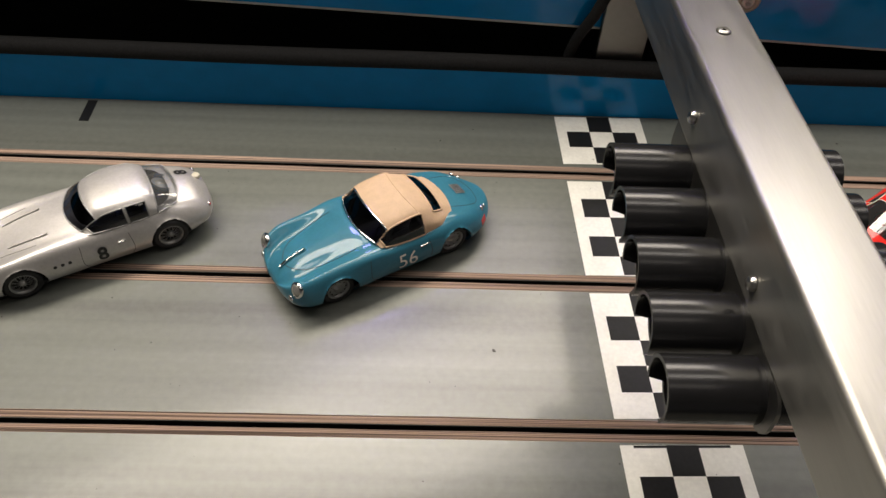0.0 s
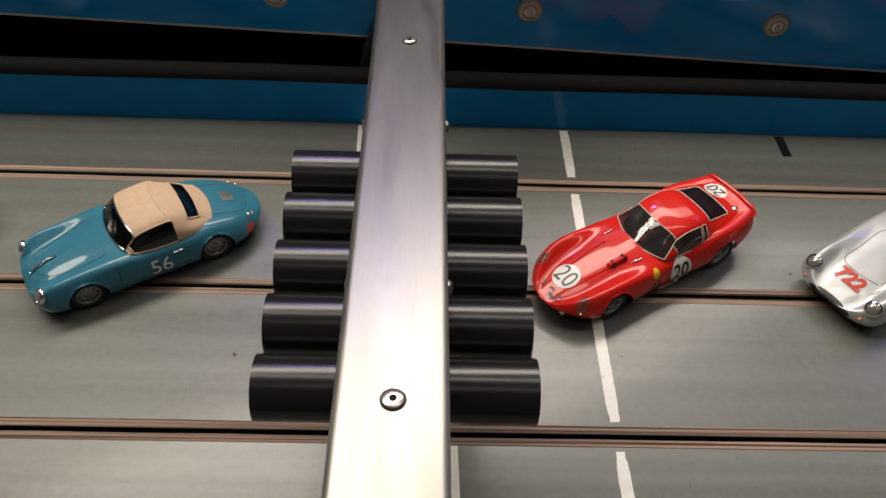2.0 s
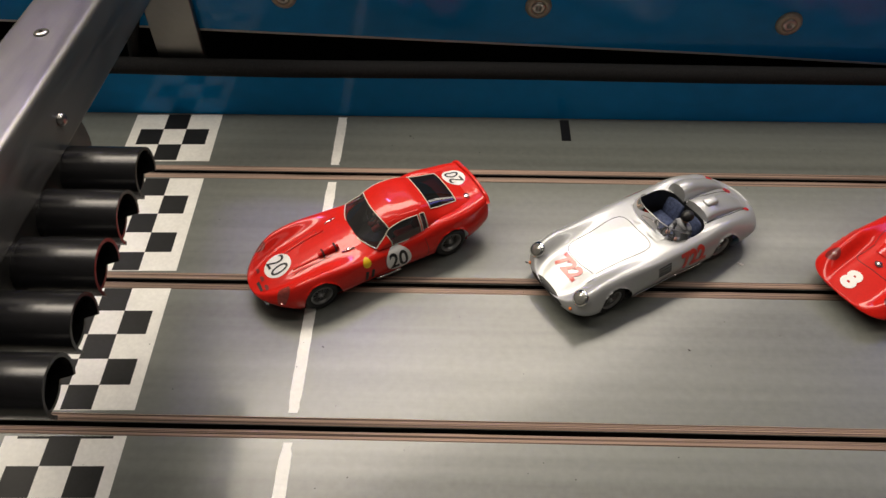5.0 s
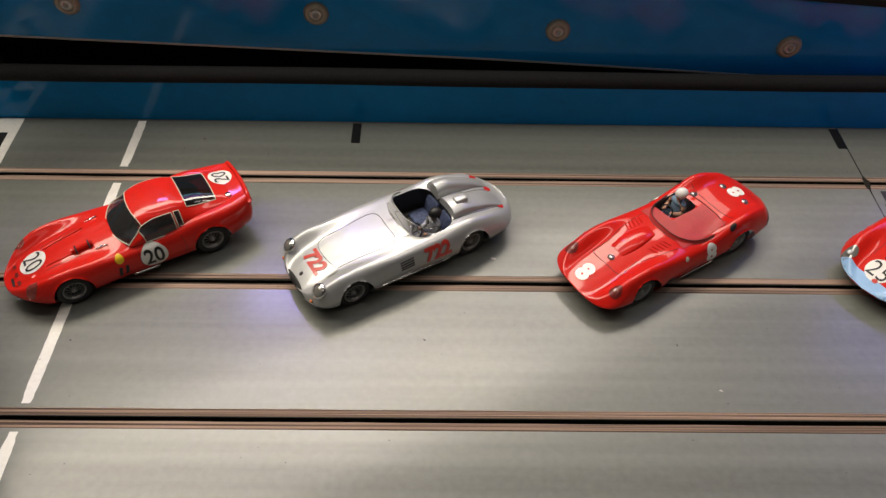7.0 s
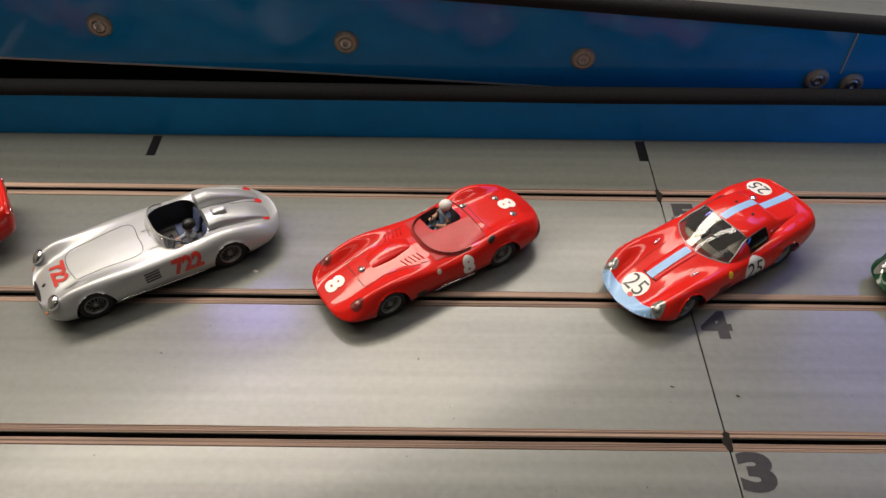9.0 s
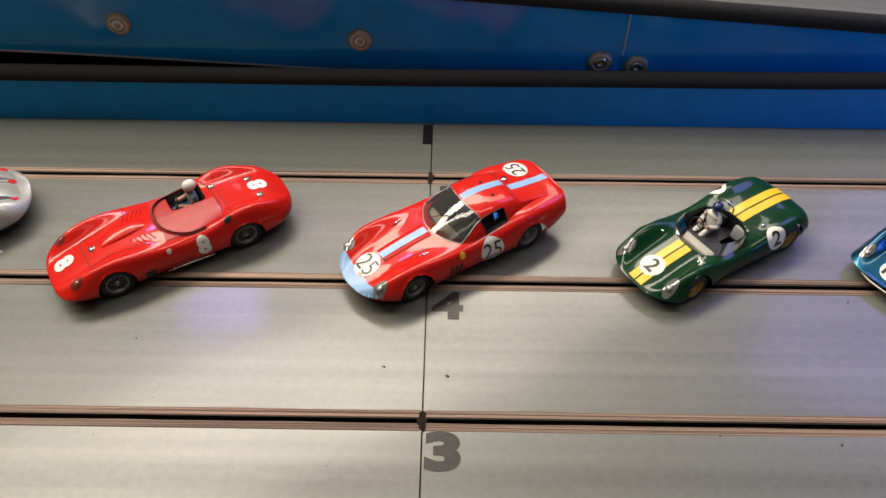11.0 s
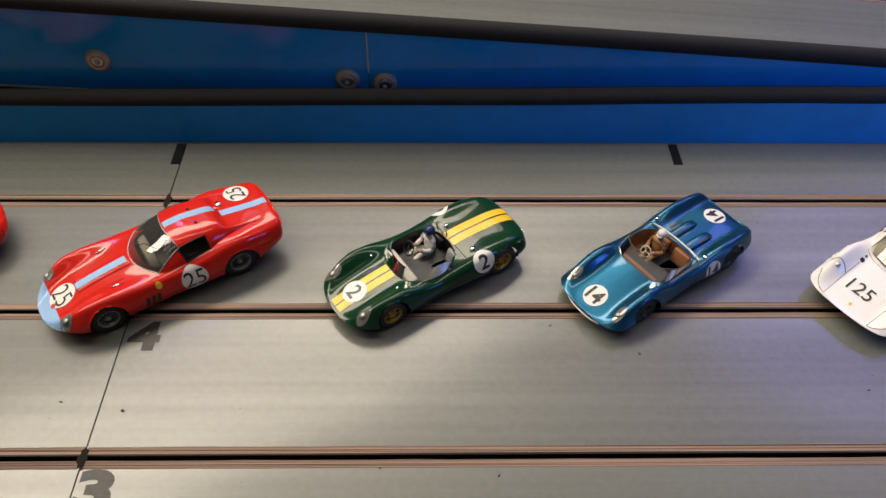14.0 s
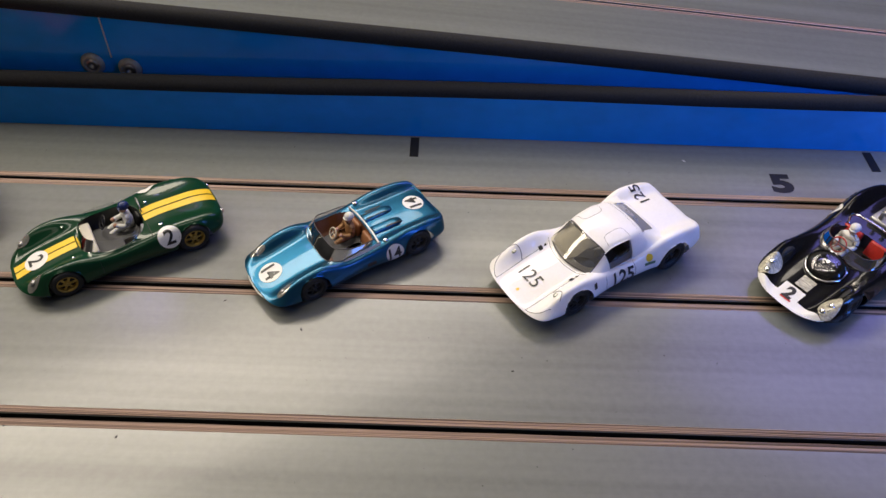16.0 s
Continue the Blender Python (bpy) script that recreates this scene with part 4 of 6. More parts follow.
            rows[1].append((x + hh * rake * 0.55, y * (1 - (1 - taper) * 0.5), z + hh * 0.55))
            rows[2].append((x + hh * rake, y * taper, z + hh))
        g = self.part("windscreen", grid_bm(rows, flip=True), glass or GLASS_CLEAR)
        if frame:
            self.part("screen_frame", tube_bm(rows[2], 0.32, 6), frame, g)
            self.part("screen_frame", tube_bm(rows[0], 0.32, 6), frame, g)
        return g

    def seat(self, x, y, z, mat, w=11, tall=10):
        bm = bmesh.new()
        box(bm, x - 6, x + 5, y - w / 2, y + w / 2, z, z + 3, bevel=1.0)
        b = bmesh.new()
        box(b, -1.4, 1.4, y - w / 2, y + w / 2, 0, tall, bevel=1.1)
        bmesh.ops.transform(b, matrix=Matrix.Translation((x + 6, 0, z + 1)) @ Matrix.Rotation(radians(14), 4, "Y"), verts=b.verts)
        me = bpy.data.meshes.new("tmp")
        b.to_mesh(me)
        b.free()
        bm.from_mesh(me)
        bpy.data.meshes.remove(me)
        return self.part("seat", bm, mat)

    def steering(self, x, y, z, r=4.0, mat=BLACK_TRIM):
        m = Matrix.Translation((x, y, z)) @ Matrix.Rotation(radians(-62), 4, "Y")
        ring = [m @ Vector((r * math.cos(a), r * math.sin(a), 0)) for a in [2 * math.pi * k / 24 for k in range(24)]]
        bm = tube_bm(ring, 0.42, 6, closed=True)
        for k in range(3):
            a = 2 * math.pi * k / 3 + 0.5
            tube_bm([m @ Vector((0, 0, 0)), m @ Vector((r * math.cos(a), r * math.sin(a), 0))], 0.3, 5, bm)
        return self.part("steering_wheel", bm, mat)

    def driver(self, x, y, z, helmet, suit, label, arms=None, head=5.0, tall=11.0):
        """A seated figurine, one plain mesh."""
        bm = bmesh.new()

        def ball(cx, cy, cz, rx, ry, rz, mi):
            r = bmesh.ops.create_uvsphere(bm, u_segments=16, v_segments=10, radius=1, matrix=Matrix.LocRotScale((cx, cy, cz), None, (rx, ry, rz)))
            for f in {f for v in r["verts"] for f in v.link_faces}:
                f.material_index = mi

        def limb(pts, r, mi):
            n0 = len(bm.faces)
            tube_bm(catmull(pts, 4), r, 8, bm)
            bm.faces.ensure_lookup_table()
            for f in bm.faces[n0:]:
                f.material_index = mi
        ball(x, y, z + tall * 0.48, 3.0, 4.6, tall * 0.52, 1)
        ball(x - 0.4, y, z + tall * 0.82, 2.8, 5.2, 2.2, 1)
        ball(x - 0.9, y, z + tall + 2.2, 2.3, 2.2, 2.7, 2)
        ball(x, y, z + tall + 3.9, head * 0.64, head * 0.58, head * 0.52, 0)
        ball(x - 2.0, y, z + tall + 3.0, 1.9, 2.3, 0.5, 0)
        for s in (-1, 1):
            limb([(x - 0.5, y + s * 4.6, z + tall * 0.82), (x - 2.5, y + s * 5.4, z + tall * 0.5), (x - 7.5, y + s * 3.2, z + tall * 0.52)], 1.35, 3 if arms else 1)
            ball(x - 8, y + s * 3.0, z + tall * 0.55, 1.4, 1.2, 1.2, 2)
            limb([(x - 1, y + s * 2.2, z + 1.6), (x - 7, y + s * 2.6, z + 3.4), (x - 12, y + s * 2.4, z + 1.5)], 1.7, 1)
        for v in bm.verts:
            v.co *= MM
        ob = part("driver_figure", bm, [helmet, suit, FLESH, arms or suit], None, "", True)
        ob.matrix_world = self.place
        return tagged(ob, label, "figurine")


RED_COVER = grain(material("red_lamp_cover", (0.3, 0.06, 0.05), 0.1, 0.2, 1.0), (600, 600, 600), 0.4)
# Darker red puts the shade inside lamp and intake hollows into the colour
DARK_RED = grain(material("dark_red_recess", (0.16, 0.012, 0.01), 0.4), (300, 300, 300), 0.2)
DARK_TRIM = grain(material("dark_trim", (0.06, 0.055, 0.06), 0.55), (300, 300, 300), 0.25)


def windscreen_wiper(car, pts):
    car.part("wiper", tube_bm(pts, 0.22, 5), BLACK_TRIM)


# teal coupe-cabriolet, number 56
def teal_cabriolet():
    car = Car("teal model cabriolet with a tan soft top on the grey track", (0.2056, 0.5829), 32.1, 23.5)
    body = paint("teal_paint", (0.035, 0.165, 0.245), 0.2)
    W = [(-25, 24), (-10, 25.2), (0, 25.6), (30, 25.8), (60, 26.2), (80, 24.5), (97, 21)]
    C = [(-25, 15), (-18, 18), (-8, 20.5), (5, 23), (18, 25), (40, 25), (58, 25), (70, 23.4), (82, 20.4), (97, 13.5)]
    F = [(-25, 17), (-19, 20.5), (-8, 22.4), (5, 23.2), (18, 23.8), (35, 22.2), (50, 22), (64, 22.6), (78, 19.8), (97, 12.5)]
    V = [(-25, 15), (-18, 16.8), (-6, 19.3), (6, 22), (18, 24.2), (40, 24), (60, 24), (80, 20), (97, 13)]
    car.body(body, -25, 99, W, C, F, c=[(-25, 0.8), (0, 0.78), (20, 0.86), (45, 0.86), (66, 0.76), (97, 0.7)], V=V, S=[(-25, 3.2), (-10, 4.2), (75, 5), (97, 8)], nz=9.2, tz=12, rn=16, rt=24, pn=2.7, pt=2.1, wheels=((0, 9.0, 9.8), (66, 9.0, 9.8)), openings=((40, 20, 18, 3.5),))
    car.tub(40, 20, 18, 3.5, mat=DARK_TRIM)
    car.cabin(TAN_CLOTH, (20, 72), [(20, 25.6), (24, 30.4), (28, 34.2), (36, 35.8), (46, 36.4), (52, 34.4), (58, 31.6), (66, 27), (72, 23.6)], [(20, 17.5), (28, 17.2), (46, 17), (58, 16.2), (72, 12)], [(20, 20.8), (30, 21.4), (46, 21.8), (60, 20.8), (72, 15)], [(20, 24.4), (30, 23), (40, 22.4), (60, 22.6), (72, 22.8)], drop=3.2, bow=4.6, bow_r=3, screen=(20, 27.6), side=(22.5, 49.5), rear=(57.5, 64.5), frame=CHROME, side_frame=TAN_CLOTH, roof_name="soft_top", bulge=1.2, frame_r=0.5, rear_glass=GLASS_DARK)
    car.wheels(66, 41, 41, 8.9, 9.0, 5.5, 6.5, RIM_SILVER, "disc")
    for s in (-1, 1):
        car.lamp(-20.2, s * 18.4, 17.2, 3.4, aim=(-1, s * 0.18, 0.42), rr=0.2)
        car.lamp(-22.4, s * 16.2, 10.6, 1.5, aim=(-1, s * 0.1, 0.1), name="fog_lamp")
        car.lamp(94.5, s * 16.5, 16.5, 1.5, RED_LENS, aim=(1, s * 0.3, 0.2), name="tail_light")
        car.lamp(95.5, s * 13.5, 15.2, 1.1, aim=(1, s * 0.2, 0.3), name="reverse_lamp")
    car.number("left", (37, 0, 14.4), "56", 8.0, WHITE_INK, 0.0)
    car.number("right", (37, 0, 16.2), "56", 7.2, WHITE_INK, 0.0)
    car.line("nose", [(-20, 0), (-14, 0), (-6.5, 0)], 0.7, "bonnet_handle", CHROME, 0.6)
    car.line("nose", [(14, -14.5), (2, -13.5), (-12, -9.5), (-18, 0), (-12, 9.5), (2, 13.5), (14, 14.5)], 0.16, "bonnet_line", LINE_INK)
    car.line("left", [(17, 22), (16.5, 12), (20, 7.5)], 0.14, "door_line", LINE_INK)
    car.line("left", [(50, 20.5), (51, 13), (49, 7)], 0.14, "door_line", LINE_INK)
    car.line("left", [(44, 18.8), (49.5, 19.0)], 0.5, "door_handle", CHROME, 0.5)
    car.patch("deck", (82, 0, 0), 7.5, 6, "engine_grille", RIM_SILVER, 0.4, "chrome engine lid grille")
    for k in range(5):
        car.patch("deck", (79.9 + k * 1.05, 0, 0), 6.6, 0.3, "grille_slot", BLACK_TRIM, 0.55)
    car.line("deck", [(70, -12), (82, -12.5), (89, -9), (91, 0), (89, 9), (82, 12.5), (70, 12)], 0.14, "lid_line", LINE_INK)
    car.patch("left", (86.5, 0, 11.6), 4.4, 3.6, "reflector", RED_LENS, 0.15)
    car.on_roof()
    for x, r in ((46.2, 0.5),):
        car.line("deck", [(x + 1.5, -17), (x, -9), (x - 0.6, 0), (x, 9), (x + 1.5, 17)], r, "top_bow", TAN_CLOTH, -0.15)
    car.seat(45, -9, 8, BLACK_TRIM)
    car.seat(45, 9, 8, BLACK_TRIM)
    car.steering(31, -9, 20)


# silver closed coupe, number 8
def silver_coupe():
    car = Car("silver model coupe with wire wheels on the grey track", (0.0558, 0.5806), 29.6, 23.5)
    body = paint("pearl_silver_paint", (0.55, 0.53, 0.52), 0.24, 0.55)
    W = [(-30, 20), (-12, 23.5), (0, 24.5), (36, 24.3), (60, 24.6), (78, 23.4), (97, 18.5)]
    C = [(-30, 13), (-18, 17.5), (0, 21.4), (14, 23.8), (28, 25), (60, 26), (75, 25), (88, 22.5), (97, 18)]
    F = [(-30, 14), (-18, 19), (0, 22.6), (20, 23.6), (45, 23.6), (68, 24.4), (86, 21), (97, 16)]
    car.body(body, -31, 97.5, W, C, F, c=[(-31, 0.8), (50, 0.8), (75, 0.68), (97, 0.62)], S=[(-31, 8), (-10, 5), (75, 5), (98, 9)], nz=11, tz=15, rn=24, rt=9, pn=2.2, pt=2.8, wheels=((1, 9.3, 10.2), (71, 9.3, 10.2)), openings=((55, 23, 16.5, 3.2),))
    car.tub(55, 23, 16.5, 3.2, mat=DARK_TRIM)
    car.cabin(body, (28, 83), [(28, 25), (37, 31.6), (43, 33.8), (54, 34.8), (64, 34.2), (69, 32.4), (71, 30.6), (77, 27.6), (83, 25.2)], [(28, 16), (38, 15.5), (53, 16.2), (69, 15), (83, 12)], [(28, 19.4), (41, 20), (58, 20.2), (73, 18.6), (83, 15)], [(28, 24.3), (53, 24), (83, 24.4)], drop=3.2, bow=7, bow_r=3, screen=(28, 37.6), side=(31, 53), quarter=(54.2, 65), rear=(70.2, 82), wrap=True, frame=RIM_SILVER, bulge=1.0, frame_r=0.35, rear_glass=clear_glass("pale_rear_window", (0.8, 0.82, 0.84), haze=0.06))
    car.wheels(71, 41, 41, 9.2, 9.2, 5.5, 6, RIM_SILVER, "wire")
    for s in (-1, 1):
        car.lamp(-24, s * 15.5, 15.5, 3.2, aim=(-1, s * 0.15, 0.35))
        car.lamp(94, s * 14.5, 14.8, 1.2, RED_LENS, aim=(1, s * 0.4, 0.1), name="tail_light")
    car.number("left", (38, 0, 14.4), "8", 7.4, BLACK_INK, 0.03)
    car.number("right", (26, 0, 13.8), "8", 7.4, BLACK_INK, 0.03)
    car.number("deck", (87, 7, 0), "8", 6.5, BLACK_INK, 0.03)
    car.number("nose", (-14, -5, 0), "8", 6.5, BLACK_INK, 0.03)
    car.line("nose", [(0, -8), (9, -9), (18, -9.5)], 0.6, "bonnet_scoop", body, 0.3)
    car.line("nose", [(0, 8), (9, 9), (18, 9.5)], 0.6, "bonnet_scoop", body, 0.3)
    car.line("nose", [(12, -14), (2, -13), (-14, -10), (-20, 0), (-14, 10), (2, 13), (12, 14)], 0.14, "bonnet_line", LINE_INK)
    for k in range(3):
        car.patch("left", (16 + k * 3.4, 0, 15.4), 1.7, 1.7, "vent_hole", BLACK_INK, 0.1, oval=True)
    car.line("left", [(29, 21), (28.5, 12), (31, 7)], 0.13, "door_line", LINE_INK)
    car.line("left", [(52, 20.5), (53, 13), (51, 7)], 0.13, "door_line", LINE_INK)
    car.line("left", [(46, 17.6), (50, 17.8)], 0.45, "door_handle", CHROME, 0.5)
    car.knob(94, 4.5, 2.2, 1.6, CREAM)
    wheel = Matrix.Translation((75, 1, 24)) @ Matrix.Rotation(radians(28), 4, "Y")
    car.part("spare_tyre", lathe_bm([(4.6, 0.4), (5.2, 1.6), (6.6, 2.0), (7.4, 1.2), (7.6, 0)], 28, wheel), TYRE)
    car.part("spare_rim", lathe_bm([(4.7, 0.6), (3.6, 0.4), (1.2, 1.2), (0.01, 1.4)], 24, wheel), RIM_SILVER)
    car.seat(56, -9, 8, NAVY_CLOTH)
    car.seat(56, 9, 8, NAVY_CLOTH)
    car.steering(41, 9, 19)


# red grand tourer, number 20
def red_tourer():
    car = Car("red model grand tourer with a closed roof and roundels", (0.4685, 0.5829), 31.0, 23.5)
    body = paint("red_paint", (0.62, 0.017, 0.010), 0.18)
    W = [(-30, 20), (-14, 24), (0, 25.2), (35, 23.8), (60, 25), (75, 25.5), (90, 23.4), (103, 19)]
    C = [(-30, 12), (-20, 15), (-5, 19), (8, 21.5), (18, 23), (40, 25), (66, 26), (85, 25.6), (96, 25.4), (103, 26)]
    F = [(-30, 12), (-20, 17.5), (-8, 21.5), (3, 22.5), (18, 21.5), (35, 20.5), (55, 22.5), (72, 25.4), (88, 24.6), (103, 24.8)]
    V = [(-30, 12), (-18, 14.8), (-4, 18.3), (10, 20.8), (25, 22.3), (50, 24), (72, 24.8), (90, 24.8), (103, 25.2)]
    car.body(body, -30, 102.5, W, C, F, c=[(-30, 0.74), (0, 0.78), (30, 0.86), (72, 0.8), (105, 0.8)], V=V, S=[(-30, 10.5), (-20, 7.5), (-10, 5), (80, 5), (105, 10)], nz=10.5, tz=24.5, rn=24, rt=5, pn=2.2, pt=3, wheels=((0, 9.2, 10.2), (74.5, 9.4, 10.5)), openings=((53, 25, 16.5, 3.0),))
    car.tub(53, 25, 16.5, 3.0, mat=DARK_TRIM)
    car.cabin(body, (27, 92), [(27, 23.4), (36, 30.4), (41, 33.6), (50, 35.6), (60, 35.2), (68, 33.0), (83, 28.6), (92, 25.6)], [(27, 18.4), (34, 16.8), (40, 15.2), (56, 15.4), (70, 14), (92, 12)], [(27, 19.5), (40, 19.8), (58, 19.9), (76, 18.5), (92, 14)], [(27, 22), (48, 22), (92, 24.6)], drop=3.4, bow=7.0, bow_r=1, screen=(27, 40), side=(37, 58.5), rear=(67.5, 84), frame=CREAM, bulge=1.0, frame_r=0.28, quarter=(59.8, 62.8), glass=clear_glass("grey_blue_window", (0.6, 0.61, 0.66), haze=0.03), rear_glass=clear_glass("grey_rear_window", (0.2, 0.21, 0.28), haze=0.012))
    car.wheels(74.5, 41, 42, 9.2, 9.5, 6, 7.5, RIM_SILVER, "wire", 0.64)
    car.patch("nose", (-25.6, -3.5, 0), 6.0, 1.5, "plate_bar", BLACK_INK, 0.16)
    car.patch("front", (0, 0, 7.6), 17, 3.0, "grille_opening", BLACK_TRIM, 0.12, "dark nose intake", oval=True)
    for y in (-6.2, 0, 6.2):
        car.patch("nose", (-23.0, y, 0), 3.6, 2.2, "intake_slot", DARK_RED, 0.12, oval=True)
        car.patch("nose", (-24.2, y, 0), 4.0, 1.4, "intake_lid", body, 0.7, oval=True)
    car.roundel("nose", (-13.4, 1.5, 0), 14.2, "20", 9.4, bold=0.0, wide=0.85)
    car.roundel("left", (43, 0, 14.6), 14, "20", 9, bold=0.02, wide=0.85)
    car.roundel("right", (43, 0, 14.6), 14, "20", 7.6, bold=0.01, wide=0.85)
    for s in (-1, 1):
        car.patch("nose", (-17.6, s * 17.4, 0), 5.6, 7.5, "headlight_cover", RED_COVER, 0.2, "clear headlight cover", oval=True, turn=-s * 12)
        car.lamp(-27.3, s * 13, 9.6, 1.5, CHROME, ring=None, aim=(-1, s * 0.4, 0), name="bumper_stub", depth=0.6)
        car.lamp(103.6, s * 15.0, 20, 1.6, RED_LENS, aim=(1, s * 0.1, 0), name="tail_light")
        car.knob(20.5, s * 11.5, 0.9, 1.0, name="bonnet_pin")
        car.line("nose", [(17.5, s * 11.3), (24, s * 12)], 0.4, "bonnet_catch", CHROME, 0.4)
    car.line("nose", [(-8, -9), (0, -9.4), (12, -10.5)], 0.14, "bonnet_line", LINE_INK)
    car.line("nose", [(-8, 9), (0, 9.4), (12, 10.5)], 0.14, "bonnet_line", LINE_INK)
    car.line("nose", [(-8, -6), (3, -7), (15, -7.5)], 0.9, "bonnet_bulge", body, -0.3)
    car.line("nose", [(-8, 6), (3, 7), (15, 7.5)], 0.9, "bonnet_bulge", body, -0.1)
    car.part("carburettor_duct", tube_bm([(6, -6.8, car.top(6, -6.8) + 1.2), (8, -6.9, car.top(8, -6.9) + 1.3), (17, -7.6, car.top(17, -7.6) + 1.3)], 1.35, 12), body, label="small red duct strapped to the bonnet")
    for x in (8.4, 15.2):
        car.part("duct_strap", tube_bm([(x, -9.2, car.top(x, -9.2)), (x, -8.6, car.top(x, -7.2) + 2.7), (x, -5.8, car.top(x, -7.2) + 2.7), (x, -5.2, car.top(x, -5.2))], 0.45, 6), BLACK_TRIM)
    car.patch("left", (26, 0, 19.2), 4.4, 4.4, "shield_badge", YELLOW_INK, 0.16, "plain yellow badge", oval=True)
    for k in range(2):
        car.patch("left", (24.5 + k * 3.4, 0, 12.2), 1.7, 5.6, "wing_vent", BLACK_TRIM, 0.12, turn=-12)
    car.line("left", [(36, 20.6), (36, 12), (39, 7)], 0.13, "door_line", LINE_INK)
    car.line("left", [(59, 21), (60, 14), (58, 7)], 0.13, "door_line", LINE_INK)
    car.line("left", [(30, 6.6), (44, 6.2)], 0.9, "exhaust_pipe", CHROME, 0.8)
    car.on_roof()
    car.roundel("deck", (92, 5, 0), 13, "20", 8.4, bold=0.0, wide=0.85)
    car.knob(91, -10.5, 1.7, 0.9, z=car.top(91, -10.5))
    car.line("deck", [(99.6, -18), (100.8, -11), (101.2, 0), (100.8, 11), (99.6, 18)], 1.2, "tail_lip", body, 0.5)
    car.seat(56, -8.5, 10, RED_TRIM)
    car.seat(56, 8.5, 10, RED_TRIM)
    car.steering(43, 8, 20)
    car.driver(54, 8, 8, WHITE_DOLL, RED_TRIM, "small driver figurine behind the dark windscreen", tall=12)


# silver open racer, number 722
def silver_racer():
    car = Car("silver open model racing car with red numbers", (0.6145, 0.5829), 31.5, 24.5, 0.985)
    body = paint("silver_paint", (0.46, 0.47, 0.475), 0.24, 0.45, speck=0.03)
    W = [(-25, 24.5), (-10, 26), (0, 26.4), (30, 26), (60, 26.8), (75, 27), (95, 25.4), (108, 21.5)]
    C = [(-25, 13), (-15, 17.2), (0, 21), (15, 23), (30, 23.8), (50, 24), (70, 24), (90, 20.5), (108, 13)]
    F = [(-25, 14), (-16, 20), (-4, 23), (8, 23), (30, 22.6), (55, 22.5), (72, 24), (90, 20), (108, 12.5)]
    V = [(-25, 13), (-14, 17), (0, 21), (15, 22.6), (40, 23.4), (70, 23.4), (90, 19.6), (108, 12.5)]
    op = (53.5, 14.4, 18.4, 3.4)
    car.body(body, -25.5, 109, W, C, F, c=[(-25, 0.78), (0, 0.76), (30, 0.86), (72, 0.76), (108, 0.7)], V=V, S=[(-25, 7), (-10, 5), (80, 5), (108, 10)], nz=10.5, tz=13, rn=15, rt=17, pn=2.7, pt=2.5, wheels=((0, 9.2, 10.2), (73.4, 9.2, 10.2)), openings=(op,))
    car.tub(*op)
    car.screen(55, 17.2, 19.0, 2.8, 80, 7.0, 0.35, GLASS_CLEAR, RIM_SILVER, hend=3.0)
    car.wheels(73.4, 43, 43, 9.2, 9.3, 5.5, 6.5, RIM_SILVER, "wire", 0.66)
    for s in (-1, 1):
        car.lamp(-17.6, s * 18.6, 17.6, 3.5, aim=(-0.8, s * 0.1, 0.75), depth=0.45, rr=0.22)
        car.lamp(-22.5, s * 17.5, 11.5, 1.0, AMBER, ring=None, aim=(-1, s * 0.4, 0.1), name="indicator", depth=1.0)
        hump = []
        for i in range(15):
            x = 67 + 36 * i / 14
            w, h = (6.2 if s > 0 else 8.0) * (1 - 0.3 * i / 14), (8.6 if s > 0 else 5.4) * (1 - i / 14) ** 0.8 * (0.75 + 0.25 * min(1, i / 3))
            row = []
            for k in range(11):
                a = math.pi * k / 10
                y = (9.6 if s > 0 else -6.6) + w * math.cos(a)
                row.append((x + (0 if i else 1.2 * math.sin(a)), y, car.top(x, y) - 0.4 + (h + 0.4) * math.sin(a) ** (0.7 if s > 0 else 0.35)))
            hump.append(row)
        bm = grid_bm(hump)
        front = [(67.2, 9.6 if s > 0 else -6.6, car.top(67, 9.2))] * 11
        grid_bm([front, hump[0]], bm=bm)
        car.part("head_fairing", bm, body, label="silver headrest fairing")
    car.number("nose", (-11.0, 0.5, 0), "722", 8.6, RED_INK, 0.05, wide=1.0)
    car.number("left", (50, 0, 17), "722", 8.8, RED_INK, 0.05, wide=1.0)
    car.number("right", (51, 0, 16.4), "722", 8.2, RED_INK, 0.05, wide=1.0)
    car.patch("front", (0, 0, 10.2), 26, 5.0, "grille_opening", BLACK_TRIM, 0.12, "dark nose intake", oval=True)
    for x, y in ((101, 3.2), (99.5, -12.6), (98.5, 15)):
        car.patch("deck", (x, y, 0), 4.6, 4.2, "tail_light", RED_LENS, 0.25, oval=True)
    car.part("deck_hatch", box_bm(72, 80, -9.0, -3.6, car.top(76, -6) + 2.0, car.top(76, -6) + 6.0, bevel=1.1), body, label="small raised silver hatch")
    for y in (2.4, -15.0):
        car.line("deck", [(66, y + 0.4), (80, y), (100, y * 0.86)], 0.2, "deck_line", LINE_INK, 0.05)
    car.patch("nose", (-20, 0, 0), 2.2, 2.2, "nose_badge", CHROME, 0.2, oval=True)
    car.line("nose", [(-4, -11), (10, -12), (30, -12.5), (32, 0), (30, 12.5), (10, 12), (-4, 11), (-6, 0), (-4, -11)], 0.2, "bonnet_line", LINE_INK)
    for k in range(4):
        car.line("left", [(27, 14.6 + k * 1.5), (35, 15.0 + k * 1.5)], 0.42, "side_louvre", BLACK_TRIM, 0.0)
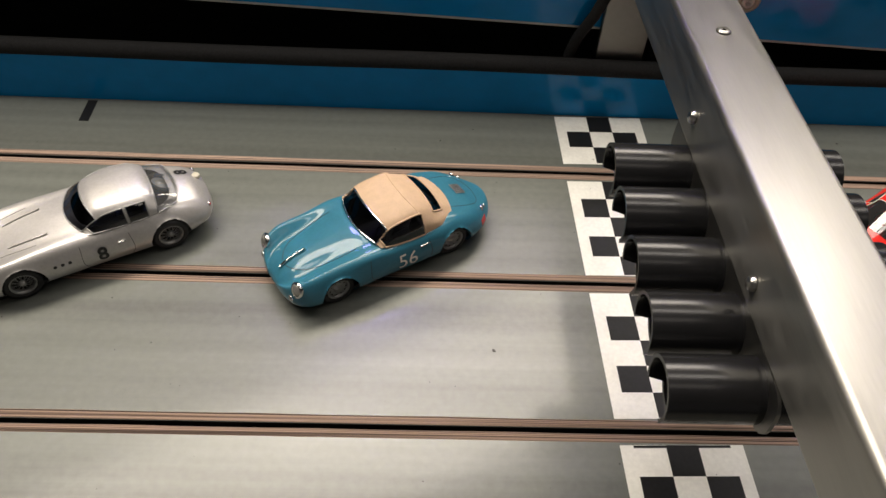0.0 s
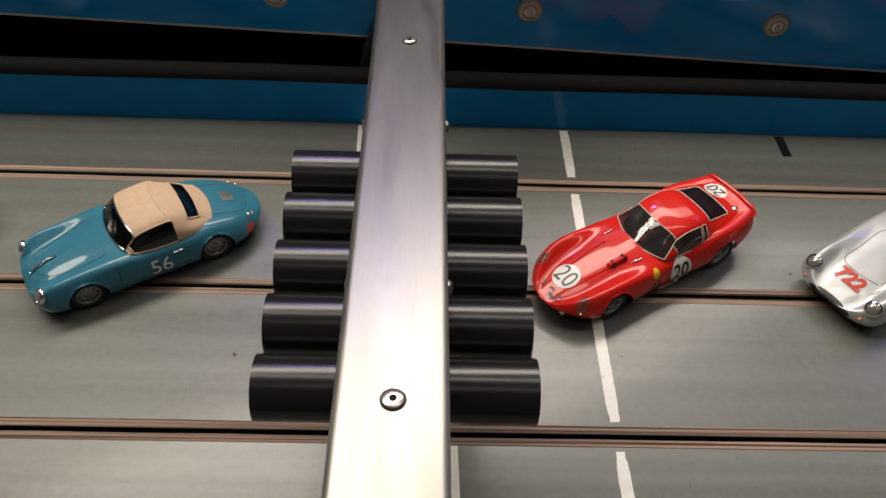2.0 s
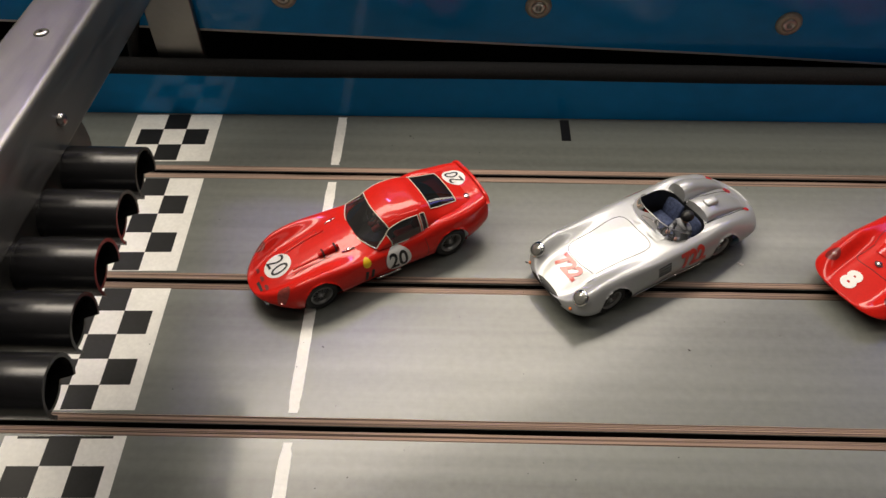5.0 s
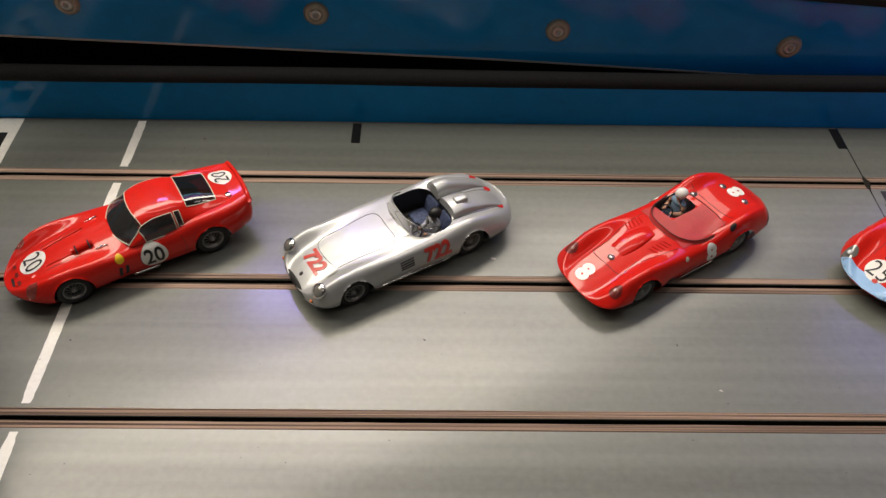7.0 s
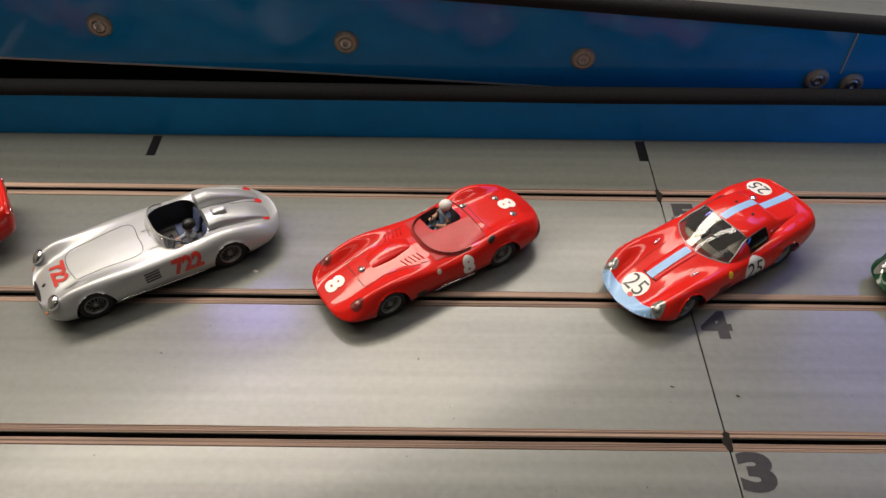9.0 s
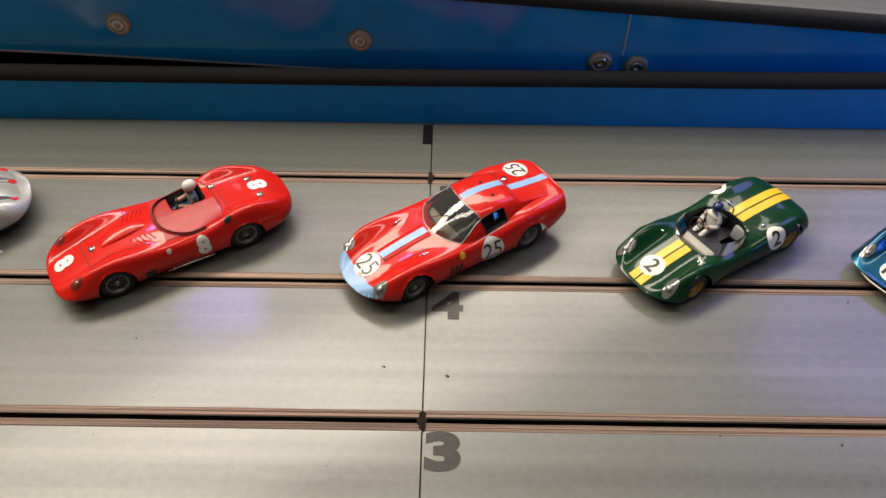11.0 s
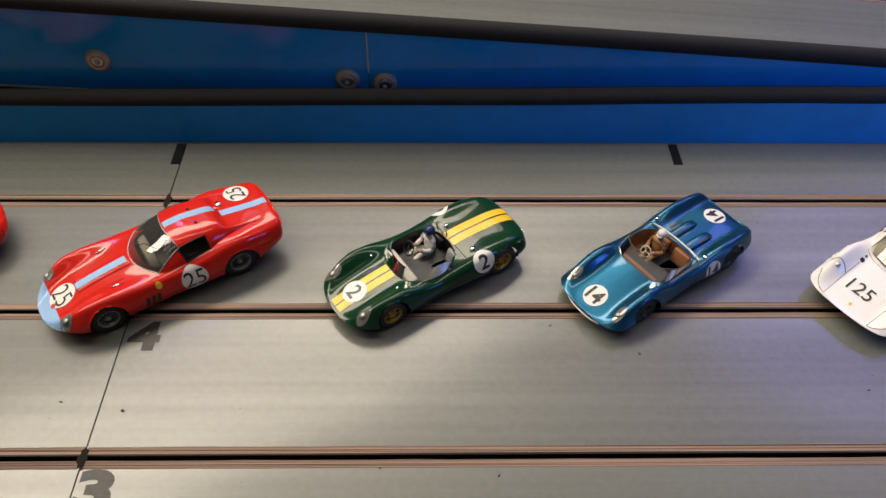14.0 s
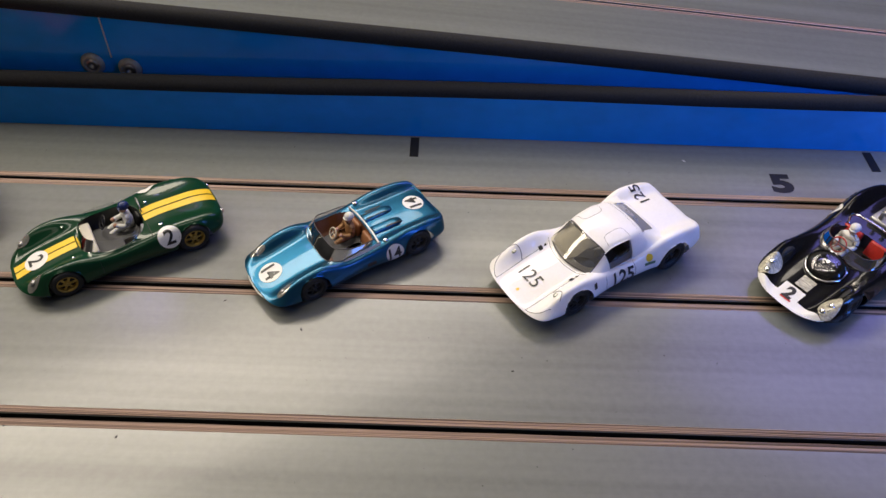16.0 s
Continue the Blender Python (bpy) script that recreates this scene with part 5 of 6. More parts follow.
    car.line("left", [(10, 10.5), (30, 8.5), (58, 8.0)], 0.35, "exhaust_pipe", CHROME, 0.4)
    car.patch("nose", (37.5, -8, 0), 8.5, 5.6, "cowl_hatch", body, 0.5, "raised cowl hatch")
    car.patch("nose", (36, 6, 0), 6.5, 2.6, "cowl_vent", body, 0.5)
    car.patch("nose", (-7, -11.5, 0), 3.2, 7, "bonnet_bulge", body, 0.5, oval=True)
    car.seat(59, 8, 8, NAVY_CLOTH, 12, 12)
    car.seat(59, -8, 8, NAVY_CLOTH, 12, 12)
    car.steering(47, -8, 19)
    car.driver(58.5, -8, 8, BLACK_TRIM, GREY_DOLL, "grey driver figurine with a black helmet, seated in the silver car", tall=15.5, head=5.8)


# red open racer, number 8
def red_racer():
    car = Car("red open model racing car with white number eights", (0.767, 0.5857), 32.2, 23.5, 0.975, (-0.6, 0.6))
    body = paint("scarlet_paint", (0.6, 0.015, 0.009), 0.2)
    W = [(-30, 23), (-12, 25), (0, 25.6), (35, 24.3), (60, 25.4), (75, 26), (92, 24), (106, 20)]
    C = [(-30, 11), (-20, 13.8), (-6, 18), (8, 21.5), (22, 22.8), (50, 22.8), (68, 23), (88, 22), (106, 17)]
    F = [(-30, 11), (-20, 16.5), (-8, 21), (3, 22.3), (20, 21), (40, 19.5), (56, 21.5), (74, 25.5), (92, 21.5), (106, 16)]
    V = [(-30, 11), (-18, 14.2), (-4, 18.2), (10, 21), (25, 21.6), (50, 21.3), (74, 23.2), (92, 20.8), (106, 16)]
    op = (50.5, 10, 8.2, 6, 10)
    car.body(body, -30, 106, W, C, F, c=[(-30, 0.72), (0, 0.76), (35, 0.84), (74, 0.76), (106, 0.7)], V=V, S=[(-30, 10), (-20, 7.5), (-10, 5), (80, 5), (106, 9)], nz=9.5, tz=14, rn=14, rt=14, pn=2.9, pt=2.6, wheels=((0, 9.2, 10.2), (72, 9.3, 10.4)), openings=(op,), bumps=((-2, 17, 22, 18.8, 6.5, 6.5, 1.1), (74, 20, 22, 20, 6.5, 6.5, 1.2)))
    car.tub(*op, drop=0.4, mat=DARK_TRIM)
    # the cockpit is open on one side only; a tonneau covers the rest
    tonneau = grain(material("tonneau_red", (0.42, 0.03, 0.028), 0.45), (200, 200, 200), 0.14, bump=0.1)
    rim_dark = grain(material("dark_red_rubber", (0.09, 0.02, 0.016), 0.6), (300, 300, 300), 0.3)
    car.patch("nose", (47.5, -7.6, 0), 18.4, 33, "tonneau_cover", tonneau, 0.35, "matt red tonneau cover")
    car.patch("nose", (35.6, 9.6, 0), 16, 9.2, "tonneau_cover", tonneau, 0.35, "matt red tonneau cover")
    car.screen(56, 27, 19.4, 2.7, 86, 2.0, 0.7, tonneau, rim_dark, taper=0.96, hend=1.0)
    car.line("deck", [(61, -18), (64.5, -12), (65, 0), (64, 12), (61.5, 18)], 0.3, "tonneau_seam", rim_dark, 0.1)
    car.wheels(72, 42, 42, 9.3, 9.4, 5.5, 6.5, RIM_SILVER, "wire", 0.66)
    for s in (-1, 1):
        car.patch("nose", (-18, s * 18.4, 0), 6.4, 7, "headlight_recess", DARK_RED, 0.12, oval=True)
        car.lamp(-18.6, s * 18.4, car.top(-18.6, s * 18.4) + 0.2, 2.2, grain(material("smoked_lens", (0.22, 0.05, 0.04), 0.12, coat=1.0), (400, 400, 400), 0.3), ring=None, aim=(-0.6, s * 0.1, 0.8), sink=-0.25, depth=0.4)
        for k in range(5):
            car.line("nose", [(14.5 + k * 2.5, s * 8.4 + 1), (16.5 + k * 2.5, s * 13.4 + 1)], 0.36, "bonnet_louvre", body, 0.15)
        car.patch("left" if s < 0 else "right", (30, 0, 18.2), 2.6, 2.6, "side_badge", CREAM, 0.14, oval=True)
    bulge = []
    for i in range(13):
        x = 0 + 25 * i / 12
        h = 2.2 * math.sin(math.pi * (0.06 + 0.94 * i / 12)) ** 0.7 if i < 12 else 0
        bulge.append([(x, 2.0 + 6.2 * (0.55 + 0.45 * math.sin(math.pi * min(1, 0.2 + i / 16))) * math.cos(math.pi * k / 10), car.top(x, 2.0) - 0.5 + (h + 0.5) * math.sin(math.pi * k / 10) ** 0.8) for k in range(11)])
    car.part("bonnet_bulge", grid_bm(bulge), body)
    car.number("nose", (-20.3, 3.0, 0), "8", 11.0, WHITE_INK, 0.06, wide=1.1)
    car.number("left", (48, 0, 14.8), "8", 10.6, WHITE_INK, 0.06)
    car.number("right", (48, 0, 14.8), "8", 10.6, WHITE_INK, 0.06)
    car.number("deck", (89.5, 0, 0), "8", 11.0, WHITE_INK, 0.06, wide=1.1)
    for x, y in ((-4.5, 0.8), (66, 11), (86, 7.2), (87.5, -8.6)):
        z = car.top(x, y)
        car.part("bolt_recess", lathe_bm([(2.3, 0.12), (1.5, 0.16), (0.01, 0.16)], 18, Matrix.Translation((x, y, z))), BLACK_TRIM)
        bolt = car.part("deck_bolt", lathe_bm([(1.6, 0.0), (1.55, 0.5), (1.2, 0.75), (0.01, 0.8)], 18, Matrix.Translation((x, y, z))), STEEL)
        car.part("bolt_slot", box_bm(x - 0.25, x + 0.25, y - 1.3, y + 1.3, z + 0.7, z + 0.9), BLACK_TRIM, bolt)
    car.patch("front", (0, 0, 6.8), 18, 3.4, "grille_opening", BLACK_TRIM, 0.12, "dark nose intake", oval=True)
    car.line("nose", [(3.8, -10.2), (-3, -10.6), (-8.5, -10.4), (-9.4, 0), (-9.4, 10), (-4, 10.4), (3, 10.4)], 0.2, "hatch_line", LINE_INK)
    car.line("nose", [(4, -11), (12, -13.2), (29, -15.4)], 0.15, "bonnet_line", LINE_INK)
    car.line("nose", [(4, 11), (12, 13.2), (29, 15.4)], 0.15, "bonnet_line", LINE_INK)
    car.patch("left", (17.5, 0, 10), 6, 4.6, "side_vent", BLACK_TRIM, 0.12)
    car.line("left", [(26, 6.6), (52, 6.4)], 0.7, "exhaust_pipe", CHROME, 0.8)
    for y in (-21, 22):
        car.patch("nose", (64.5, y, 0), 2.6, 4.8, "shoulder_scoop", BLACK_TRIM, 0.2, oval=True, turn=10 if y < 0 else -10)
    car.line("deck", [(69, -17), (68, 0), (69, 17)], 0.15, "deck_line", LINE_INK)
    for k in range(5):
        car.line("left", [(94 + k * 1.6, 11), (95.4 + k * 1.6, 15)], 0.25, "tail_louvre", BLACK_TRIM, 0.0)
    car.steering(44, 10, 20.5)
    car.driver(54.5, 11, 11.5, WHITE_DOLL, BLUE_DOLL, "driver figurine in pale blue with a white helmet", tall=13.5, head=6.2, arms=FLESH)


# red long-nosed berlinetta, number 25
def striped_berlinetta():
    car = Car("red model berlinetta with pale blue stripes and roundels", (0.9203, 0.5857), 33.2, 25, 0.975)
    body = paint("racing_red_paint", (0.62, 0.017, 0.010), 0.18)
    W = [(-29, 24), (-12, 26), (0, 26.6), (35, 25.8), (60, 27), (75, 27.5), (90, 26), (102, 23)]
    C = [(-29, 10.5), (-18, 14), (-4, 17.8), (8, 20.2), (18, 21.8), (40, 24), (60, 26), (76, 26), (90, 25.2), (104, 24.8)]
    F = [(-29, 11), (-18, 17), (-6, 20.8), (4, 21.2), (20, 20.8), (40, 20.8), (58, 22), (74, 24.2), (90, 23), (104, 22.8)]
    V = [(-29, 10.5), (-16, 14.4), (-2, 18.8), (12, 20.6), (25, 21.4), (50, 23.4), (74, 25), (104, 24)]
    car.body(body, -29, 104, W, C, F, c=[(-29, 0.75), (0, 0.78), (35, 0.86), (74, 0.82), (102, 0.82)], V=V, S=[(-29, 10), (-19, 7.5), (-10, 5), (80, 5), (102, 11)], nz=9.5, tz=22, rn=24, rt=5, pn=2.3, pt=3, wheels=((0, 9.2, 10.2), (74, 9.5, 10.6)), openings=((50, 23, 17.5, 3.2),), bumps=((-4, 16, 24, 19.5, 6.5, 6, 1.0), (74, 22, 22, 20.5, 6, 6, 1.0)))
    car.tub(50, 23, 17.5, 3.2, mat=GREY_DOLL)
    car.cabin(body, (22.5, 94), [(22.5, 22.0), (33, 28.4), (41, 32.2), (46, 33.8), (54, 34.4), (62, 33.6), (72, 31.4), (73.5, 28.6), (82, 26.8), (94, 25.2)], [(22.5, 18.8), (32, 17.6), (42, 15.8), (56, 15.4), (74, 14.4), (94, 14)], [(22.5, 20.6), (42, 21), (60, 20.6), (68, 18.8), (78, 16.8), (94, 14.6)], [(22.5, 20.8), (50, 21.4), (76, 23.4), (94, 23.8)], bow=11, screen=(22.5, 43.5), side=(42.5, 61), frame=RIM_SILVER, side_frame=BLACK_TRIM, bulge=0.8, frame_r=0.36, sail=[(22.5, 21.4), (33, 26.2), (42, 29.4), (48, 30.8), (56, 31.2), (64, 30.6), (72, 29), (84, 26), (94, 24.4)], glass=clear_glass("smoked_window", (0.8, 0.8, 0.79), haze=0.05, wave=0.28), side_glass=clear_glass("black_window", (0.05, 0.05, 0.055)))
    car.wheels(74, 43.5, 44, 9.2, 9.6, 6, 7.5, RIM_SILVER, "wire", 0.64)
    car.patch("front", (0, 0, 8.0), 30, 1.6, "grille_slit", BLACK_TRIM, 0.16, "dark grille slit", oval=True)
    car.patch("nose", (-25.4, 0, 0), 42, 9.0, "nose_band", SKY_INK, 0.2, "pale blue nose band")
    car.roundel("nose", (-15.4, 1.0, 0), 14.4, "25", 9.6, bold=-0.005, wide=0.9)
    car.roundel("left", (47.5, 0, 14.4), 14.4, "25", 9.6, bold=0.0, wide=0.9)
    car.roundel("right", (37, 0, 14.6), 12.4, "25", 8, bold=0.0, wide=0.9)
    car.patch("nose", (6.5, 0, 0), 4.6, 28, "bonnet_stripe", SKY_INK, 0.9, "pale blue stripe")
    rows = []
    for i in range(11):
        x = -7 + 28 * i / 10
        rows.append([(x, y, car.top(x, 0) + (0.0 if k in (0, 5) else 0.75) - 0.1) for k, y in enumerate((-5.2, -4.6, -1.5, 1.5, 4.6, 5.2))])
    car.part("bonnet_scoop", grid_bm(rows, flip=True), body)
    car.part("scoop_mouth", box_bm(-7.4, -6.8, -4.6, 4.6, car.top(-7, 0) - 0.4, car.top(-7, 0) + 0.7, bevel=0.1), BLACK_TRIM)
    for s in (-1, 1):
        car.line("nose", [(-9, s * 10), (4, s * 11), (15, s * 11.5)], 0.14, "bonnet_line", LINE_INK)
        car.patch("nose", (-18.4, s * 18.2, 0), 6.6, 8.5, "headlight_cover", LAMP_GLASS, 0.2, "clear headlight cover", oval=True, turn=-s * 12)
        car.bowl(-18.8, s * 18.2, 1.9)
        car.knob(10.5, s * 14.5, 1.0, 1.0, name="bonnet_pin")
        car.line("nose", [(8, s * 14), (13.5, s * 15)], 0.4, "bonnet_catch", CHROME, 0.4)
        car.lamp(102, s * 15, 18, 1.6, RED_LENS, aim=(1, 0, 0), name="tail_light")
    car.patch("nose", (-21.5, -1.5, 0), 3.2, 2.6, "nose_badge", RED_INK, 0.3, oval=True)
    car.patch("left", (29, 0, 18.6), 3.4, 3.8, "shield_badge", YELLOW_INK, 0.16, "plain yellow badge", oval=True)
    for k in range(3):
        car.patch("left", (21 + k * 3.0, 0, 11.8), 2.0, 6, "wing_vent", BLACK_TRIM, 0.12, turn=-12)
    car.line("left", [(38, 20), (38, 12), (41, 7)], 0.13, "door_line", LINE_INK)
    car.line("left", [(61, 20.5), (62, 14), (60, 7)], 0.13, "door_line", LINE_INK)
    car.on_roof()
    car.patch("nose", (58.5, 1.5, 0), 4.6, 28, "roof_stripe", SKY_INK, 0.14, "pale blue stripe")
    car.patch("nose", (88.5, -1, 0), 4.6, 27, "deck_stripe", SKY_INK, 0.14, "pale blue stripe")
    car.roundel("deck", (89.5, 12, 0), 14.4, "25", 9, bold=0.0, wide=0.9)
    windscreen_wiper(car, [(27, 4, 25.6), (32, -1, 28.6), (35, -7, 29.4)])
    car.line("deck", [(102.6, -19), (103.2, 0), (102.6, 19)], 0.6, "tail_lip", body, 0.3)
    for y in (-6, 6):
        car.knob(60, y, 0.9, 0.8, BLACK_TRIM, name="roof_vent", z=33.4)
    # the cream here also stands for the whitish reflection in the windscreen
    car.part("dashboard", box_bm(30, 35, -16, 16, 12, 20.6, bevel=1.0), CREAM, label="dashboard, cream also for the whitish windscreen reflection")
    car.knob(77, 6.5, 1.9, 1.2, z=car.top(77, 6.5))
    car.seat(57, -9, 8, CREAM)
    car.seat(57, 9, 8, BLACK_TRIM)
    car.steering(43, 9, 18.5)
    car.driver(53.5, 9, 8, WHITE_DOLL, GREY_DOLL, "small driver figurine inside the striped red car", tall=11)


# green sports racer, number 2
def green_racer():
    car = Car("dark green open model racing car with yellow stripes", (1.0667, 0.5876), 32.6, 24.5, 0.96, (-1, 1))
    body = paint("green_paint", (0.004, 0.038, 0.016), 0.14, coat=0.5)
    W = [(-24, 23), (-10, 25), (0, 25.6), (35, 24.2), (55, 25.4), (72, 26), (86, 24), (93, 22)]
    C = [(-24, 8.5), (-14, 11.5), (0, 14.8), (14, 17), (30, 18.4), (48, 19), (60, 20.4), (78, 20.5), (93, 18)]
    F = [(-24, 8), (-16, 11.5), (-6, 14.8), (2, 16), (16, 16.4), (32, 16.2), (50, 17.8), (66, 19.6), (80, 19), (93, 16)]
    V = [(-24, 8.3), (-14, 11), (0, 14.0), (14, 16.2), (32, 17.4), (50, 18.8), (66, 20.2), (80, 19.6), (93, 17)]
    op = (31.5, 18.5, 17.5, 2.6)
    car.body(body, -25, 94, W, C, F, c=[(-24, 0.7), (0, 0.78), (32, 0.86), (70, 0.8), (93, 0.78)], V=V, S=[(-24, 9), (-16, 6.5), (-9, 4.6), (75, 4.6), (93, 9)], nz=8, tz=14, rn=17, rt=8, pn=2.5, pt=3, wheels=((0, 8.8, 9.7), (72.2, 9.2, 10.4)), openings=(op,), bumps=((-2, 16, 19, 18.6, 6.0, 7, 4.4), (68, 18, 26, 20.5, 6.5, 7, 1.3)))
    car.tub(*op, floor=6)
    car.screen(31.5, 19.2, 18.2, 2.6, 118, 6.6, 0.62, clear_glass("clear_screen", (0.9, 0.92, 0.92), haze=0.02), None, taper=0.88, hend=5.0)
    car.wheels(72.2, 43, 43, 8.8, 9.4, 6, 7.5, RIM_GOLD, "spoke", 0.64)
    for s in (-1, 1):
        car.patch("nose", (-5.5, s * 2.7, 0), 4.5, 35, "nose_stripe", YELLOW_INK, 0.2, "yellow stripe")
        car.patch("nose", (71.5, s * 3.0, 0), 5.0, 42, "deck_stripe", YELLOW_INK, 0.2, "yellow stripe")
        car.patch("nose", (-14.5, s * 17.4, 0), 6.2, 10, "headlight_cover", LAMP_GLASS, 0.2, "clear headlight cover", oval=True, turn=-s * 10)
        car.bowl(-15.5, s * 17.2, 1.8)
        car.lamp(93.2, s * 13, 13.5, 1.4, RED_LENS, aim=(1, 0, 0), name="tail_light")
        car.roundel("haunch_left" if s < 0 else "haunch_right", (59, s * 23.5, 17.5), 13, "2", 8.6, bold=0.02)
        car.knob(8, s * 14, 0.9, 0.8, name="panel_stud")
    car.roundel("nose", (-10.5, 0.5, 0), 13.4, "2", 8.6, bold=0.02)
    car.patch("front", (0, 0, 6.2), 22, 2.6, "grille_opening", BLACK_TRIM, 0.12, "dark nose intake", oval=True)
    car.line("deck", [(51, -20), (51, 0), (51, 20)], 0.2, "deck_line", LINE_INK)
    car.line("left", [(20, 16.5), (20, 8)], 0.13, "door_line", LINE_INK)
    car.part("roll_bar", tube_bm(catmull([(51, 3, 18), (51, 3.2, 22.5), (51, 8, 24), (51, 12.6, 22.5), (51, 13, 18)], 5), 0.45, 8), RIM_SILVER)
    car.part("dashboard", box_bm(16, 22, -13.5, 13.5, 10, 16.2, bevel=1.0), CREAM, label="cream dashboard")
    car.seat(41, -8.5, 6.5, GREY_DOLL, 11, 9)
    car.seat(41, 8.5, 6.5, BLACK_TRIM, 11, 9)
    car.steering(29, 8.5, 16.6, 4.2)
    car.knob(57.5, -14, 1.4, 1.0)
    car.knob(55, 9, 1.2, 1.4)
    car.driver(43, 8, 6.5, NAVY_DOLL, WHITE_DOLL, "driver figurine in white with a navy helmet", tall=13.5, head=5.2)


# metallic blue sports racer, number 14
def blue_racer():
    car = Car("metallic blue open model racing car with white roundels", (1.2007, 0.5895), 34.7, 24.5, 0.905, (-2.8, 2.4))
    body = paint("metallic_blue_paint", (0.014, 0.1, 0.185), 0.2, 0.8, 0.45, speck=0.05)
    W = [(-28, 25), (-10, 26), (0, 26.4), (35, 25), (55, 26), (72, 26.5), (86, 25), (94, 23)]
    C = [(-26, 9), (-14, 12.2), (0, 15.4), (14, 17.8), (30, 18.6), (48, 18.8), (60, 19.2), (78, 19.2), (94, 17.6)]
    F = [(-26, 8.6), (-16, 11.2), (-6, 13.8), (2, 15.2), (16, 16.6), (32, 17.2), (50, 17.8), (64, 18.4), (80, 18), (94, 16.5)]
    V = [(-26, 9), (-14, 12), (0, 15.0), (14, 17), (32, 17.8), (50, 18.4), (66, 18.4), (80, 18.4), (94, 17)]
    op = (29.5, 17, 19.2, 3.8)
    car.body(body, -28.5, 95, W, C, F, c=[(-26, 0.78), (0, 0.8), (32, 0.86), (70, 0.82), (94, 0.84)], V=V, S=[(-27, 9.5), (-18, 7), (-9, 4.6), (75, 4.6), (94, 9)], nz=8.5, tz=15, rn=12, rt=6, pn=2.8, pt=3.2, wheels=((0, 9, 9.9), (71.8, 9.4, 10.8)), openings=(op,), bumps=((-2, 19, 18, 20.4, 5.0, 7, 5.6), (74, 24, 30, 20.8, 4.4, 7, 4.0)))
    car.tub(*op, floor=6, mat=TAN_TRIM)
    car.screen(29.5, 17.4, 19.6, 3.6, 116, 7.0, 0.85, clear_glass("hazy_window", (0.88, 0.89, 0.9), haze=0.1, wave=0.3), DARK_TRIM, taper=0.94, hend=4.5)
    car.wheels(71.8, 43.5, 43.5, 9.0, 9.6, 6.5, 8, RIM_DARK, "spoke", 0.62)
    car.roundel("nose", (-17, 0.8, 0), 14.2, "14", 9.0, bold=0.03, wide=0.95)
    car.roundel("deck", (83.5, 1.5, 0), 13.6, "14", 8.6, bold=0.03, wide=0.95)
    for s in (-1, 1):
        side = "left" if s < 0 else "right"
        car.patch("nose", (-17, s * 18.6, 0), 4.8, 10, "headlight_cover", LAMP_GLASS, 0.2, "clear headlight cover", oval=True, turn=-s * 10)
        car.roundel(side, (54, 0, 12.2), 12, "14", 8.0, bold=0.02, wide=0.95)
        car.knob(51, s * 19.4, 1.7, 1.2, name="filler_cap")
        car.bowl(-18, s * 18.4, 1.6)
        car.lamp(94.6, s * 14, 15, 1.4, RED_LENS, aim=(1, 0, 0), name="tail_light")
        car.line("deck", [(50, s * 15), (70, s * 14.6), (92, s * 15)], 0.14, "deck_line", LINE_INK)
        car.patch(side, (38, 0, 11), 6, 2.4, "side_vent", BLACK_TRIM, 0.12)
    for yc in (4.6, -7.6):
        rows = []
        for i in range(15):
            x = 49 + 20 * i / 14
            end = min(1, (14 - i) / 4) ** 0.5
            w, h = 3.5 * (0.55 + 0.45 * end), 1.5 * end
            rows.append([(x, yc + w * q, car.top(x, yc) - 0.4 + (h + 0.4) * lift) for q, lift in ((1, 0), (0.94, 0.6), (0.82, 0.9), (0.6, 1), (0, 1.04), (-0.6, 1), (-0.82, 0.9), (-0.94, 0.6), (-1, 0))])
        hump = car.part("deck_hump", grid_bm(rows), body)
        for xa, xb, dy, w in ((50, 60, 1.9, 0.35), (50, 64, -2.0, 0.35)) if yc > 0 else ((57, 67, -2.2, 0.75),):
            z = car.top(58, yc) + 1.35
            car.part("hump_slot", box_bm(xa, xb, yc + dy - w, yc + dy + w, z - 0.6, z + 0.25, bevel=0.12), BLACK_TRIM, hump)
    car.patch("deck", (58.5, 10, 0), 1.3, 11, "deck_slot", BLACK_TRIM, 0.14)
    car.part("side_screen", grid_bm([[(x, -20.8, 16.4) for x in (19, 32, 47)], [(x, -20.1, z) for x, z in ((19, 17.8), (32, 19.8), (47, 21.2))]]), grain(material("brushed_strip", (0.74, 0.74, 0.73), 0.3, 0.15), (300, 300, 300), 0.1), label="pale side screen")
    car.part("rear_bar", tube_bm([(46.4, -19, 19.6), (47.2, -10, 20.6), (47.4, 0, 20.8), (47.2, 10, 20.6), (46.4, 18.6, 19.6)], 0.6, 8), WHITE_INK)
    car.part("nose_bar", tube_bm(catmull([(-26.4, -13, 6.3), (-28.3, -7, 6.3), (-28.7, 0, 6.3), (-28.3, 7, 6.3), (-26.4, 13, 6.3)], 4), 0.55, 6), WHITE_INK, label="pale bar under the nose")
    car.seat(37, -8, 6.5, TAN_TRIM, 12, 10)
    car.seat(37, 8, 6.5, TAN_TRIM, 12, 10)
    car.part("dashboard", box_bm(15, 18, -14, 14, 11, 16, bevel=0.8), TAN_TRIM)
    car.steering(28, 6, 16.5, 3.4, CREAM)
    car.driver(40, 6.2, 7, WHITE_DOLL, BROWN_DOLL, "driver figurine in brown with a white helmet", tall=14)


